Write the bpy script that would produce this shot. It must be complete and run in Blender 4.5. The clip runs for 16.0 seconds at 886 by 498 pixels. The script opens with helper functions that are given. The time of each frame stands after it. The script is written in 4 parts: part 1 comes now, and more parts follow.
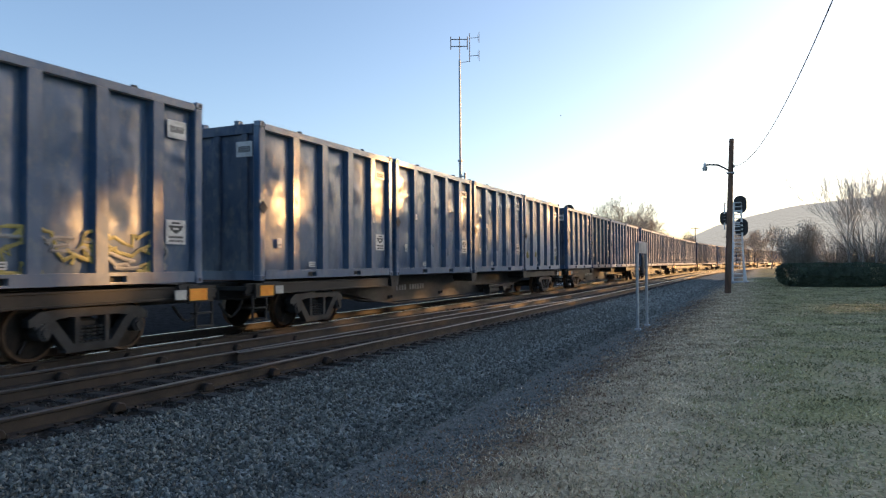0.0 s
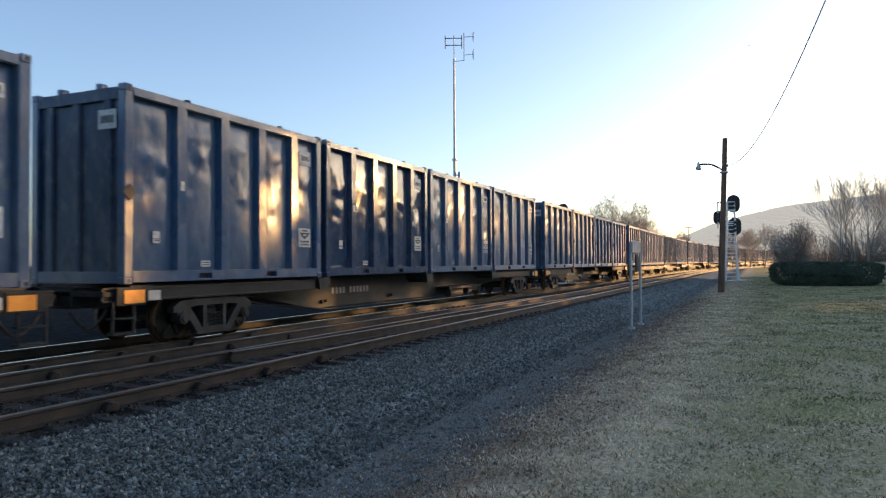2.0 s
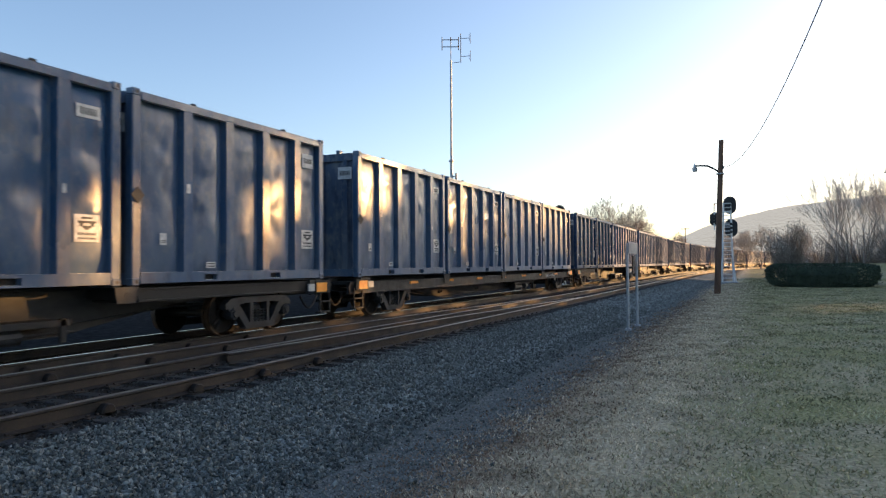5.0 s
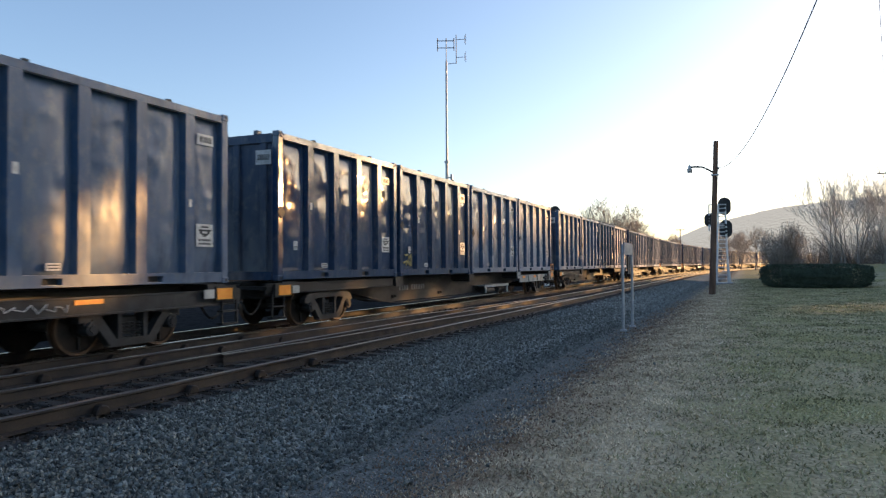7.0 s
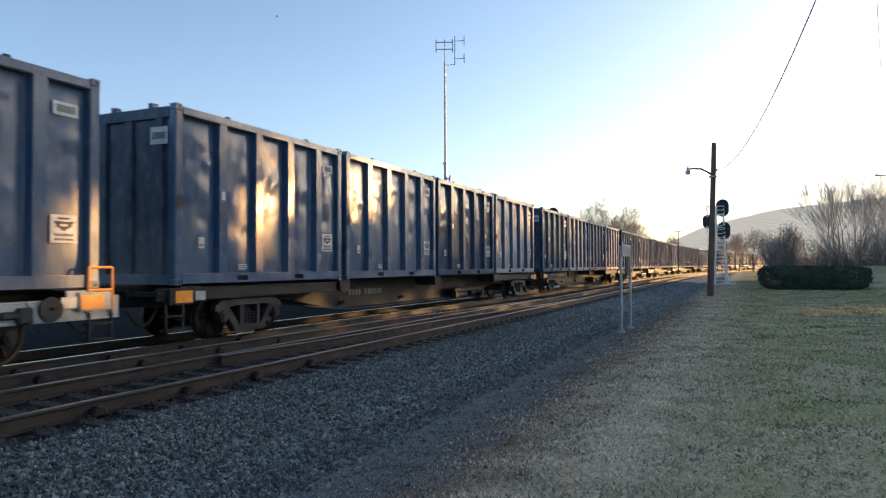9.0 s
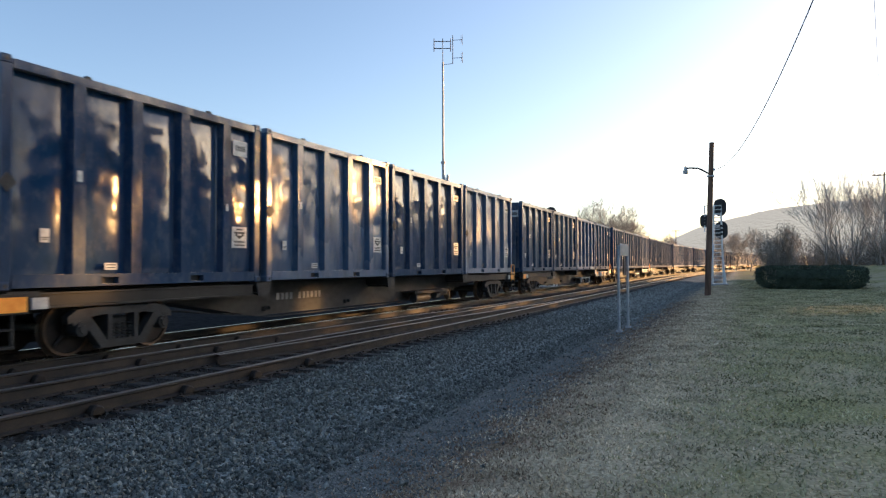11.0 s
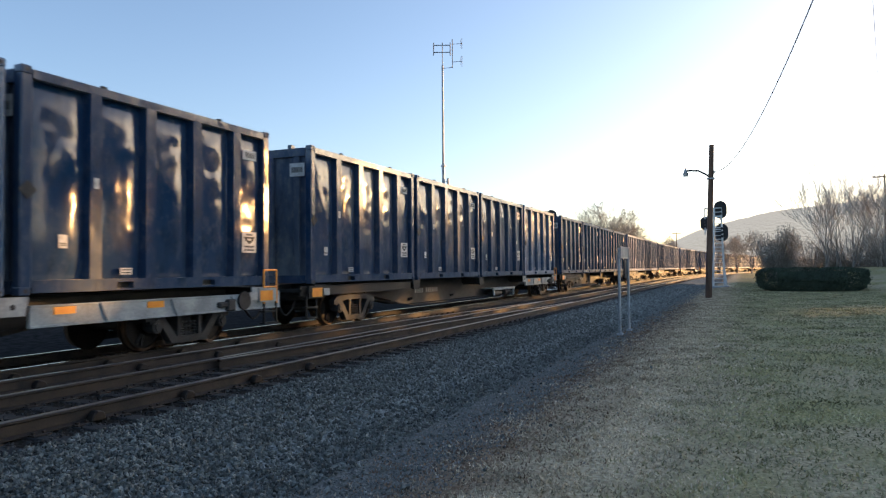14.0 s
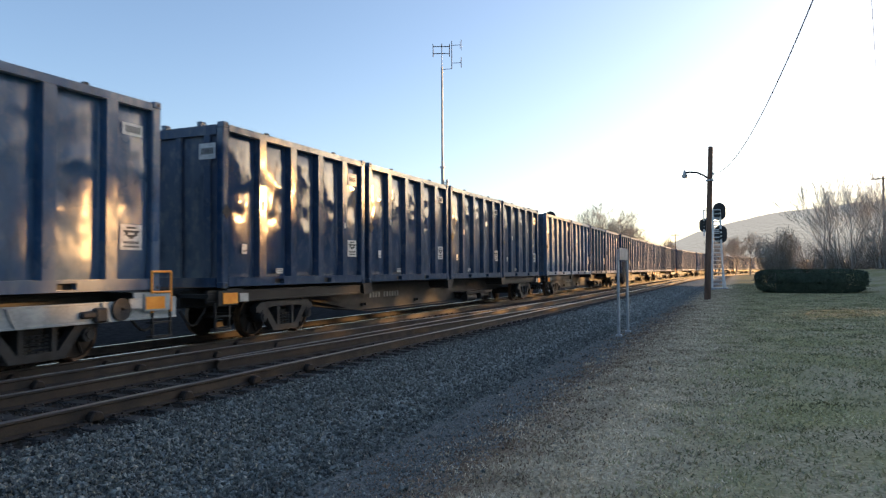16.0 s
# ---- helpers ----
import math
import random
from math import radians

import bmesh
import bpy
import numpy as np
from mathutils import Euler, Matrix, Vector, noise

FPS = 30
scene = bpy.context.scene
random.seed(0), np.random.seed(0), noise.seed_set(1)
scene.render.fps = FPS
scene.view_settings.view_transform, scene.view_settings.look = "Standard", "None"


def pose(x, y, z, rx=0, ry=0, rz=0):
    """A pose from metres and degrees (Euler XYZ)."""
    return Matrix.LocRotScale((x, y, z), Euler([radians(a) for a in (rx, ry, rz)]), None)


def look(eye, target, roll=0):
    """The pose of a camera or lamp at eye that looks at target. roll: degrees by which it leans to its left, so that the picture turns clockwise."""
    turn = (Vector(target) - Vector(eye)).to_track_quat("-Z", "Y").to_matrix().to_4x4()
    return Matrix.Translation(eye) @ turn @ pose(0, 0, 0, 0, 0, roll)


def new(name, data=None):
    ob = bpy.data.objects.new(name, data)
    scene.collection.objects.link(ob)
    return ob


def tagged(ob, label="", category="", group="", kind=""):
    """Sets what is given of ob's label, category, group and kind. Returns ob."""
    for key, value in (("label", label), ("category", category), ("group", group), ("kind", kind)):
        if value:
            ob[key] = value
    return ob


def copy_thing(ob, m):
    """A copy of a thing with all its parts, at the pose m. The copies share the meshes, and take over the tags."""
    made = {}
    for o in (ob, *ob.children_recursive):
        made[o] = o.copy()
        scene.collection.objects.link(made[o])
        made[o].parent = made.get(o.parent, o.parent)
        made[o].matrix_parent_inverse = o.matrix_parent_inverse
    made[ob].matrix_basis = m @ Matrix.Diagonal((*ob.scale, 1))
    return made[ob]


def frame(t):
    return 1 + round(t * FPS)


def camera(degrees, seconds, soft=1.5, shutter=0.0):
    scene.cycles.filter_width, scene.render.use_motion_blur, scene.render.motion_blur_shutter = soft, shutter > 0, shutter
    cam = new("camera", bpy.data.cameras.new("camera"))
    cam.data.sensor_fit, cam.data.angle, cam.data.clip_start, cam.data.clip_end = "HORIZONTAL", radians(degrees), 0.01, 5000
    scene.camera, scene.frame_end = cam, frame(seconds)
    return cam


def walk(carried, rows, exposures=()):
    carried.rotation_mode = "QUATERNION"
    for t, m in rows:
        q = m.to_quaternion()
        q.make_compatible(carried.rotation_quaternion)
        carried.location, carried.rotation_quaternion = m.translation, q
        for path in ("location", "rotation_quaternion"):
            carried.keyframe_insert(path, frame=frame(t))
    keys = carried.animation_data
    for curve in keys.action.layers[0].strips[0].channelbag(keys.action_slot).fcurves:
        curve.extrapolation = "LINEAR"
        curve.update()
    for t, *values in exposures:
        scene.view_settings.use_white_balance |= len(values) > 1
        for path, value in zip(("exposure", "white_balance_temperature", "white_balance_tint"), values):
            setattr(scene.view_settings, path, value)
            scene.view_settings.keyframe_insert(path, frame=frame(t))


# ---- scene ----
cam = camera(64.66, 16.0, soft=1.25, shutter=0.12)
EYE = (0.0, 0.0, 1.6)
TURNS = (
    (0.0, 91.208, 0.36, -65.452), (0.5, 91.073, 0.193, -65.588), (1.0, 91.055, 0.163, -65.688),
    (1.5, 91.075, 0.204, -65.829), (2.0, 91.119, 0.329, -65.922), (2.5, 91.161, 0.34, -65.962),
    (3.0, 91.195, 0.417, -65.909), (3.5, 91.155, 0.298, -65.926), (4.0, 91.185, 0.361, -65.982),
    (6.5, 91.283, 0.283, -66.492), (7.0, 91.31, 0.362, -66.552), (7.5, 91.318, 0.339, -66.578),
    (8.0, 91.354, 0.304, -66.562), (8.5, 91.406, 0.401, -66.571), (9.0, 91.41, 0.272, -66.692),
    (11.5, 91.333, 0.294, -66.928), (12.0, 91.375, 0.429, -66.968), (12.5, 91.407, 0.347, -67.141),
    (13.0, 91.502, 0.381, -67.111), (13.5, 91.621, 0.519, -66.89), (14.0, 91.643, 0.491, -66.827),
    (14.5, 91.667, 0.603, -66.774), (15.0, 91.682, 0.487, -66.803), (15.5, 91.747, 0.487, -66.857),
    (16.0, 91.736, 0.374, -66.911))
walk(cam, [(t, pose(*EYE, rx, ry, rz)) for t, rx, ry, rz in TURNS], exposures=[(0.0, 2.7, 5600, 14), (16.0, 2.7, 5600, 14)])

# ---- light: a low sun ahead and to the right, shining through the tops of an unseen wood added beyond the lawn ----
SUN_AZ, SUN_EL = -38.0, 7.5         # degrees left of the track's line, degrees up
world = bpy.data.worlds.new("sky")
scene.world = world
world.use_nodes = True
sky = world.node_tree.nodes.new("ShaderNodeTexSky")
sky.sky_type, sky.sun_disc = "NISHITA", False
sky.sun_elevation, sky.sun_rotation = radians(SUN_EL), radians(90 - SUN_AZ)
sky.air_density, sky.dust_density, sky.ozone_density = 0.8, 1.7, 0.65
back = world.node_tree.nodes["Background"]
world.node_tree.links.new(sky.outputs[0], back.inputs[0])
back.inputs[1].default_value = 0.05
sun = new("sun", bpy.data.lights.new("sun", "SUN"))
sun.data.energy, sun.data.angle, sun.data.color = 1.5, radians(0.6), (1.0, 0.5, 0.14)
sun.matrix_world = look((0, 0, 0), (-math.cos(radians(SUN_AZ)), -math.sin(radians(SUN_AZ)), -math.tan(radians(SUN_EL))))


# ---- materials ----
def material(name, dark, light, rough=0.7, metal=0.0, scale=4.0, fine=40.0, bump=0.3, bump_scale=60.0, stretch=(1, 1, 1), vary=0.0, depth=0.01, island=False):
    """Two colours mixed by noise at two scales, with fine relief; vary: how far objects differ in brightness."""
    m = bpy.data.materials.new(name)
    m.use_nodes = True
    n, l = m.node_tree.nodes, m.node_tree.links
    b = n["Principled BSDF"]
    b.inputs["Roughness"].default_value, b.inputs["Metallic"].default_value = rough, metal
    tc, mp = n.new("ShaderNodeTexCoord"), n.new("ShaderNodeMapping")
    mp.inputs["Scale"].default_value = stretch
    l.new(tc.outputs["Object"], mp.inputs[0])
    big, small = n.new("ShaderNodeTexNoise"), n.new("ShaderNodeTexNoise")
    for node, s, d in ((big, scale, 4), (small, fine, 3)):
        node.inputs["Scale"].default_value, node.inputs["Detail"].default_value = s, d
        l.new(mp.outputs[0], node.inputs["Vector"])
    half = n.new("ShaderNodeMath")
    half.operation = "MULTIPLY_ADD"
    l.new(small.outputs[0], half.inputs[0])
    half.inputs[1].default_value = 0.5
    l.new(big.outputs[0], half.inputs[2])
    ramp = n.new("ShaderNodeValToRGB")
    ramp.color_ramp.elements[0].position, ramp.color_ramp.elements[1].position = 0.55, 0.95
    ramp.color_ramp.elements[0].color, ramp.color_ramp.elements[1].color = (*dark, 1), (*light, 1)
    l.new(half.outputs[0], ramp.inputs[0])
    out = ramp.outputs[0]
    if vary:
        info, hsv, ma = n.new("ShaderNodeObjectInfo"), n.new("ShaderNodeHueSaturation"), n.new("ShaderNodeMath")
        ma.operation = "MULTIPLY_ADD"
        ma.inputs[1].default_value, ma.inputs[2].default_value = 2 * vary, 1 - vary
        if island:
            info = n.new("ShaderNodeNewGeometry")
        l.new(info.outputs["Random Per Island" if island else "Random"], ma.inputs[0])
        l.new(ma.outputs[0], hsv.inputs["Value"])
        l.new(out, hsv.inputs["Color"])
        out = hsv.outputs[0]
    l.new(out, b.inputs["Base Color"])
    if bump:
        bn, bu = n.new("ShaderNodeTexNoise"), n.new("ShaderNodeBump")
        bn.inputs["Scale"].default_value, bn.inputs["Detail"].default_value = bump_scale, 3
        bu.inputs["Strength"].default_value, bu.inputs["Distance"].default_value = bump, depth
        l.new(mp.outputs[0], bn.inputs["Vector"])
        l.new(bn.outputs[0], bu.inputs["Height"])
        l.new(bu.outputs[0], b.inputs["Normal"])
    return m


M = {
    "rail": material("rail_steel", (0.007, 0.0078, 0.0085), (0.045, 0.032, 0.023), 0.7, 0.2, 3, 50, 0.3, 80),
    "rail_head": material("polished_rail_head", (0.42, 0.39, 0.36), (0.6, 0.57, 0.54), 0.2, 1.0, 3, 60, 0.05, 60, (0.1, 1, 1)),
    "rail_dull": material("dull_brown_rail_head", (0.12, 0.108, 0.098), (0.26, 0.235, 0.21), 0.3, 0.9, 3, 60, 0.1, 60, (0.1, 1, 1)),
    # crowns behind the train: lighter colour in place of the haze before them
    "twig_dark": material("haze_paled_far_twigs", (0.3, 0.26, 0.21), (0.5, 0.44, 0.36), 0.9, 0, 0.5, 4, 0.0, 20),
    "tie": material("weathered_tie", (0.008, 0.0085, 0.009), (0.03, 0.03, 0.03), 0.9, 0, 3, 30, 0.6, 25, (0.6, 3, 3), 0.3),
    # under-car steel, trucks and sill: shade below the train is put into their colour
    "steel_dark": material("dark_frame_steel", (0.004, 0.004, 0.004), (0.016, 0.015, 0.014), 0.7, 0.0, 3, 30, 0.3, 40, vary=0.2),
    "truck": material("dusty_cast_steel", (0.007, 0.0078, 0.0088), (0.034, 0.036, 0.039), 0.65, 0.2, 4, 30, 0.5, 30),
    "wheel": material("rusty_wheel_steel", (0.01, 0.009, 0.008), (0.035, 0.026, 0.02), 0.6, 0.5, 5, 30, 0.3, 30),
    "rust": material("orange_rust", (0.04, 0.022, 0.012), (0.12, 0.065, 0.03), 0.6, 0.2, 5, 30, 0.3, 30),
    "tan": material("dusty_tan_sill", (0.009, 0.009, 0.009), (0.042, 0.04, 0.037), 0.7, 0.0, 0.8, 8, 0.2, 20, (0.5, 1, 1), vary=0.2),
    "white_sill": material("chalky_white_sill", (0.19, 0.215, 0.225), (0.38, 0.415, 0.43), 0.5, 0, 2, 20, 0.2, 30),
    "yellow": material("yellow_reflector", (0.8, 0.28, 0.02), (0.92, 0.38, 0.04), 0.4, 0, 6, 40, 0.05, 40),
    "label": material("white_label", (0.4, 0.4, 0.385), (0.66, 0.66, 0.64), 0.5, 0, 12, 60, 0.0, 40),
    "ink": material("black_print", (0.02, 0.02, 0.02), (0.06, 0.06, 0.06), 0.6, 0, 12, 60, 0.0, 40),
    "pole": material("weathered_wood_pole", (0.06, 0.035, 0.022), (0.17, 0.1, 0.065), 0.85, 0, 2, 20, 0.6, 20, (4, 4, 0.4)),
    "galv": material("galvanised_steel", (0.26, 0.28, 0.3), (0.44, 0.46, 0.48), 0.5, 0.5, 5, 40, 0.1, 40),
    "alum": material("white_painted_steel", (0.62, 0.62, 0.61), (0.8, 0.8, 0.79), 0.55, 0.1, 4, 30, 0.1, 40),
    "black": material("matt_black", (0.012, 0.012, 0.013), (0.03, 0.03, 0.03), 0.7, 0, 4, 30, 0.1, 40),
    "hedge": material("clipped_hedge_leaf", (0.03, 0.045, 0.03), (0.085, 0.115, 0.075), 0.9, 0, 2, 14, 0.0, 20),
    "bark": material("grey_brown_bark", (0.13, 0.115, 0.1), (0.3, 0.27, 0.24), 0.9, 0, 3, 20, 0.4, 20),
    # twigs and scrub are lightened so that their colour carries the backlit haze
    "twig": material("haze_paled_twigs", (0.38, 0.36, 0.33), (0.56, 0.53, 0.49), 0.9, 0, 0.5, 4, 0.0, 20),
    "scrub": material("haze_paled_scrub", (0.22, 0.22, 0.2), (0.42, 0.4, 0.36), 0.9, 0, 0.5, 4, 0.0, 20),
    "spray_yellow": material("faded_yellow_spray", (0.13, 0.125, 0.04), (0.3, 0.27, 0.07), 0.5, 0, 5, 30, 0.0, 40),
    "spray_white": material("faded_white_spray", (0.1, 0.11, 0.12), (0.22, 0.23, 0.23), 0.5, 0, 5, 30, 0.0, 40),
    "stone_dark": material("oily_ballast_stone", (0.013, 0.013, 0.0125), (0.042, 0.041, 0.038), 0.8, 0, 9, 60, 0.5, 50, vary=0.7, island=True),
    "grass": material("frosty_grass_blades", (0.15, 0.142, 0.062), (0.54, 0.49, 0.28), 0.85, 0, 1.0, 7, 0.0, 20, vary=0.3, island=True),
    "straw": material("dead_grass_blades", (0.29, 0.23, 0.145), (0.73, 0.62, 0.44), 0.85, 0, 1.5, 18, 0.0, 20, vary=0.35, island=True),
    "leaf": material("brown_leaves", (0.12, 0.07, 0.04), (0.34, 0.24, 0.16), 0.8, 0, 4, 18, 0.0, 20),
    "stone": material("crushed_ballast_stone", (0.055, 0.06, 0.055), (0.2, 0.212, 0.193), 0.85, 0, 9, 60, 0.5, 50, vary=0.55, island=True),
    # lighter copy of the ballast stone; distance haze is painted into its colour
    "stone_hazed": material("haze_paled_ballast_stone", (0.09, 0.098, 0.092), (0.3, 0.32, 0.3), 0.85, 0, 9, 60, 0.5, 50, vary=0.5, island=True),
    "grit": material("fine_cinder_grit", (0.085, 0.088, 0.082), (0.27, 0.272, 0.25), 0.85, 0, 9, 60, 0.3, 50, vary=0.5, island=True),
}

def ground_material():
    """Ballast and cinders along the line, a strip of dead grass, then a frosty lawn; the borders wander."""
    m = bpy.data.materials.new("ballast_and_lawn")
    m.use_nodes = True
    n, l = m.node_tree.nodes, m.node_tree.links
    b = n["Principled BSDF"]
    b.inputs["Roughness"].default_value = 0.95
    b.inputs["Specular IOR Level"].default_value = 0.0
    tc, sep = n.new("ShaderNodeTexCoord"), n.new("ShaderNodeSeparateXYZ")
    l.new(tc.outputs["Object"], sep.inputs[0])

    def noise_at(scale, detail=4):
        t = n.new("ShaderNodeTexNoise")
        t.inputs["Scale"].default_value, t.inputs["Detail"].default_value = scale, detail
        l.new(tc.outputs["Object"], t.inputs["Vector"])
        return t.outputs[0]

    def ramp_of(value, *stops):
        r = n.new("ShaderNodeValToRGB")
        while len(r.color_ramp.elements) < len(stops):
            r.color_ramp.elements.new(0.5)
        for e, (p, c) in zip(r.color_ramp.elements, stops):
            e.position, e.color = p, (*c, 1)
        l.new(value, r.inputs[0])
        return r.outputs[0]

    def border(y, soft, wander, scale):
        """0 on the lawn's side, 1 on the line's side of y."""
        mul = n.new("ShaderNodeMath")
        mul.operation = "MULTIPLY_ADD"
        l.new(noise_at(scale, 5), mul.inputs[0])
        mul.inputs[1].default_value = wander
        l.new(sep.outputs[1], mul.inputs[2])
        r = n.new("ShaderNodeMapRange")
        r.inputs["From Min"].default_value, r.inputs["From Max"].default_value = y + wander / 2 - soft, y + wander / 2 + soft
        l.new(mul.outputs[0], r.inputs["Value"])
        return r.outputs[0]

    def mix(f, c1, c2):
        x = n.new("ShaderNodeMix")
        x.data_type = "RGBA"
        l.new(f, x.inputs[0])
        l.new(c1, x.inputs[6])
        l.new(c2, x.inputs[7])
        return x.outputs[2]

    gravel = ramp_of(noise_at(28, 6), (0.3, (0.095, 0.102, 0.096)), (0.55, (0.28, 0.3, 0.28)), (0.75, (0.46, 0.485, 0.455)))
    cinder = ramp_of(noise_at(45, 6), (0.3, (0.075, 0.078, 0.072)), (0.7, (0.25, 0.253, 0.233)))
    dry = ramp_of(noise_at(22, 8), (0.25, (0.22, 0.18, 0.11)), (0.5, (0.54, 0.455, 0.31)), (0.75, (0.73, 0.63, 0.45)))
    green = ramp_of(noise_at(26, 8), (0.2, (0.1, 0.097, 0.042)), (0.5, (0.32, 0.3, 0.145)), (0.75, (0.56, 0.51, 0.29)))
    patch = ramp_of(noise_at(0.55, 6), (0.4, (0, 0, 0)), (0.6, (1, 1, 1)))
    lawn = mix(border(0.6, 0.6, 1.9, 0.9), mix(patch, green, ramp_of(noise_at(20, 8), (0.25, (0.19, 0.16, 0.09)), (0.7, (0.6, 0.52, 0.34)))), dry)
    stony = mix(border(3.9, 0.25, 0.9, 1.2), cinder, gravel)
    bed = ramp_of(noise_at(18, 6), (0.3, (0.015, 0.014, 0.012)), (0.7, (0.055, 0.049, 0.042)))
    # ground past the train: its shade is put in as near-black colour
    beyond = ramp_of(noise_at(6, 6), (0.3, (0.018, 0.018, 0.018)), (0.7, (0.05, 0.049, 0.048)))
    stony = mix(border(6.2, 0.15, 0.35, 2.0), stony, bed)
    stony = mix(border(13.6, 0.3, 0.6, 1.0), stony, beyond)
    edge_dirt = ramp_of(noise_at(30, 8), (0.3, (0.07, 0.045, 0.028)), (0.7, (0.42, 0.31, 0.215)))
    lawn = mix(border(1.85, 0.5, 1.6, 1.1), lawn, edge_dirt)
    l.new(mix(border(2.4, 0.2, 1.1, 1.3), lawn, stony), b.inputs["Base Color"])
    bu = n.new("ShaderNodeBump")
    bu.inputs["Strength"].default_value, bu.inputs["Distance"].default_value = 0.8, 0.03
    l.new(noise_at(24, 6), bu.inputs["Height"])
    l.new(bu.outputs[0], b.inputs["Normal"])
    return m


def paint_material(name, rough, bulge, navy, film, ior, sheen=0.0):
    """Navy paint under a film of road dust, with rain streaks, scuffs, rust and shallow dents. film: how much dust, 0 to 1."""
    m = bpy.data.materials.new(name)
    m.use_nodes = True
    n, l = m.node_tree.nodes, m.node_tree.links
    b = n["Principled BSDF"]
    tc, info, add = n.new("ShaderNodeTexCoord"), n.new("ShaderNodeObjectInfo"), n.new("ShaderNodeVectorMath")
    ofs = n.new("ShaderNodeMath")
    ofs.operation, ofs.inputs[1].default_value = "MULTIPLY", 37.0
    l.new(info.outputs["Random"], ofs.inputs[0])
    l.new(tc.outputs["Object"], add.inputs[0])
    l.new(ofs.outputs[0], add.inputs[1])

    def noise_at(scale, stretch, detail=4, rough_=0.55):
        mp = n.new("ShaderNodeMapping")
        mp.inputs["Scale"].default_value = stretch
        l.new(add.outputs[0], mp.inputs[0])
        t = n.new("ShaderNodeTexNoise")
        t.inputs["Scale"].default_value, t.inputs["Detail"].default_value, t.inputs["Roughness"].default_value = scale, detail, rough_
        l.new(mp.outputs[0], t.inputs["Vector"])
        return t.outputs[0]

    def level(value, lo, hi, top, bottom=0.0):
        r = n.new("ShaderNodeMapRange")
        for key, v in (("From Min", lo), ("From Max", hi), ("To Min", bottom), ("To Max", top)):
            r.inputs[key].default_value = v
        l.new(value, r.inputs["Value"])
        return r.outputs[0]

    def mix(f, c1, c2):
        x = n.new("ShaderNodeMix")
        x.data_type = "RGBA"
        l.new(f, x.inputs[0])
        if isinstance(c1, tuple):
            x.inputs[6].default_value = (*c1, 1)
        else:
            l.new(c1, x.inputs[6])
        x.inputs[7].default_value = (*c2, 1)
        return x.outputs[2]

    pale = tuple(1.1 * c + 0.005 for c in navy)
    col = mix(level(info.outputs["Random"], 0, 1, 0.35), navy, pale)
    col = mix(level(noise_at(1.1, (1, 1, 0.5)), 0.42, 0.7, 0.5), col, pale)
    haze = level(noise_at(0.9, (1, 1, 0.6), 3), 0.35, 0.7, film, film * 0.35)
    sep = n.new("ShaderNodeSeparateXYZ")
    l.new(tc.outputs["Object"], sep.inputs[0])
    splash = n.new("ShaderNodeMath")
    splash.operation = "MULTIPLY_ADD"
    l.new(level(sep.outputs[2], 1.5, 0.0, 0.12 + 1.6 * film), splash.inputs[0])
    l.new(noise_at(2.5, (1, 1, 0.6), 5), splash.inputs[1])
    l.new(haze, splash.inputs[2])
    haze = splash.outputs[0]
    col = mix(haze, col, (0.285, 0.297, 0.292))
    col = mix(level(noise_at(4.2, (1, 1, 0.65), 8, 0.7), 0.5, 0.64, 0.18 + 1.2 * film), col, (0.188, 0.198, 0.196))
    col = mix(level(noise_at(2.1, (1.3, 1, 0.5), 6, 0.65), 0.52, 0.68, 0.55), col, tuple(0.45 * c for c in navy))
    dust = level(noise_at(6.0, (1, 1, 0.06), 6), 0.52, 0.75, 0.02 + 0.5 * film)
    col = mix(dust, col, (0.2, 0.19, 0.175))
    col = mix(level(noise_at(9.0, (1, 1, 0.35), 8, 0.7), 0.68, 0.73, 0.6), col, (0.26, 0.255, 0.25))
    l.new(mix(level(noise_at(6.0, (1, 1, 0.5), 8, 0.7), 0.69, 0.74, 0.7), col, (0.1, 0.045, 0.02)), b.inputs["Base Color"])
    both = n.new("ShaderNodeMath")
    both.operation = "MAXIMUM"
    l.new(haze, both.inputs[0])
    l.new(dust, both.inputs[1])
    l.new(level(both.outputs[0], 0, 1, rough + 0.4, rough), b.inputs["Roughness"])
    b.inputs["IOR"].default_value = ior
    b.inputs["Sheen Weight"].default_value, b.inputs["Sheen Roughness"].default_value = sheen, 0.35   # fine dust
    # patches of waxy grime shine more than the bare faded paint
    l.new(level(noise_at(0.75, (1, 1, 0.4), 3), 0.38, 0.64, 0.5, 0.28), b.inputs["Specular IOR Level"])
    b1, b2 = n.new("ShaderNodeBump"), n.new("ShaderNodeBump")
    b1.inputs["Strength"].default_value, b1.inputs["Distance"].default_value = 1.0, bulge
    l.new(noise_at(1.5, (1, 1, 0.8), 2), b1.inputs["Height"])
    b2.inputs["Strength"].default_value, b2.inputs["Distance"].default_value = 0.15, 0.008
    l.new(noise_at(14, (1, 1, 0.5), 4), b2.inputs["Height"])
    l.new(b1.outputs[0], b2.inputs["Normal"])
    l.new(b2.outputs[0], b.inputs["Normal"])
    return m


NAVY, FADED = (0.004, 0.03, 0.088), (0.013, 0.06, 0.148)
M["paint_fresh"] = paint_material("fresh_navy_panel_paint", 0.13, 0.02, NAVY, 0.015, 1.5, 0.3)
M["paint_worn"] = paint_material("worn_navy_panel_paint", 0.25, 0.03, FADED, 0.1, 1.5, 0.6)
M["paint_dusty"] = paint_material("dusty_navy_panel_paint", 0.3, 0.03, FADED, 0.18, 1.5, 0.8)
M["frame_fresh"] = paint_material("fresh_navy_frame_paint", 0.16, 0.02, NAVY, 0.02, 1.6, 0.45)
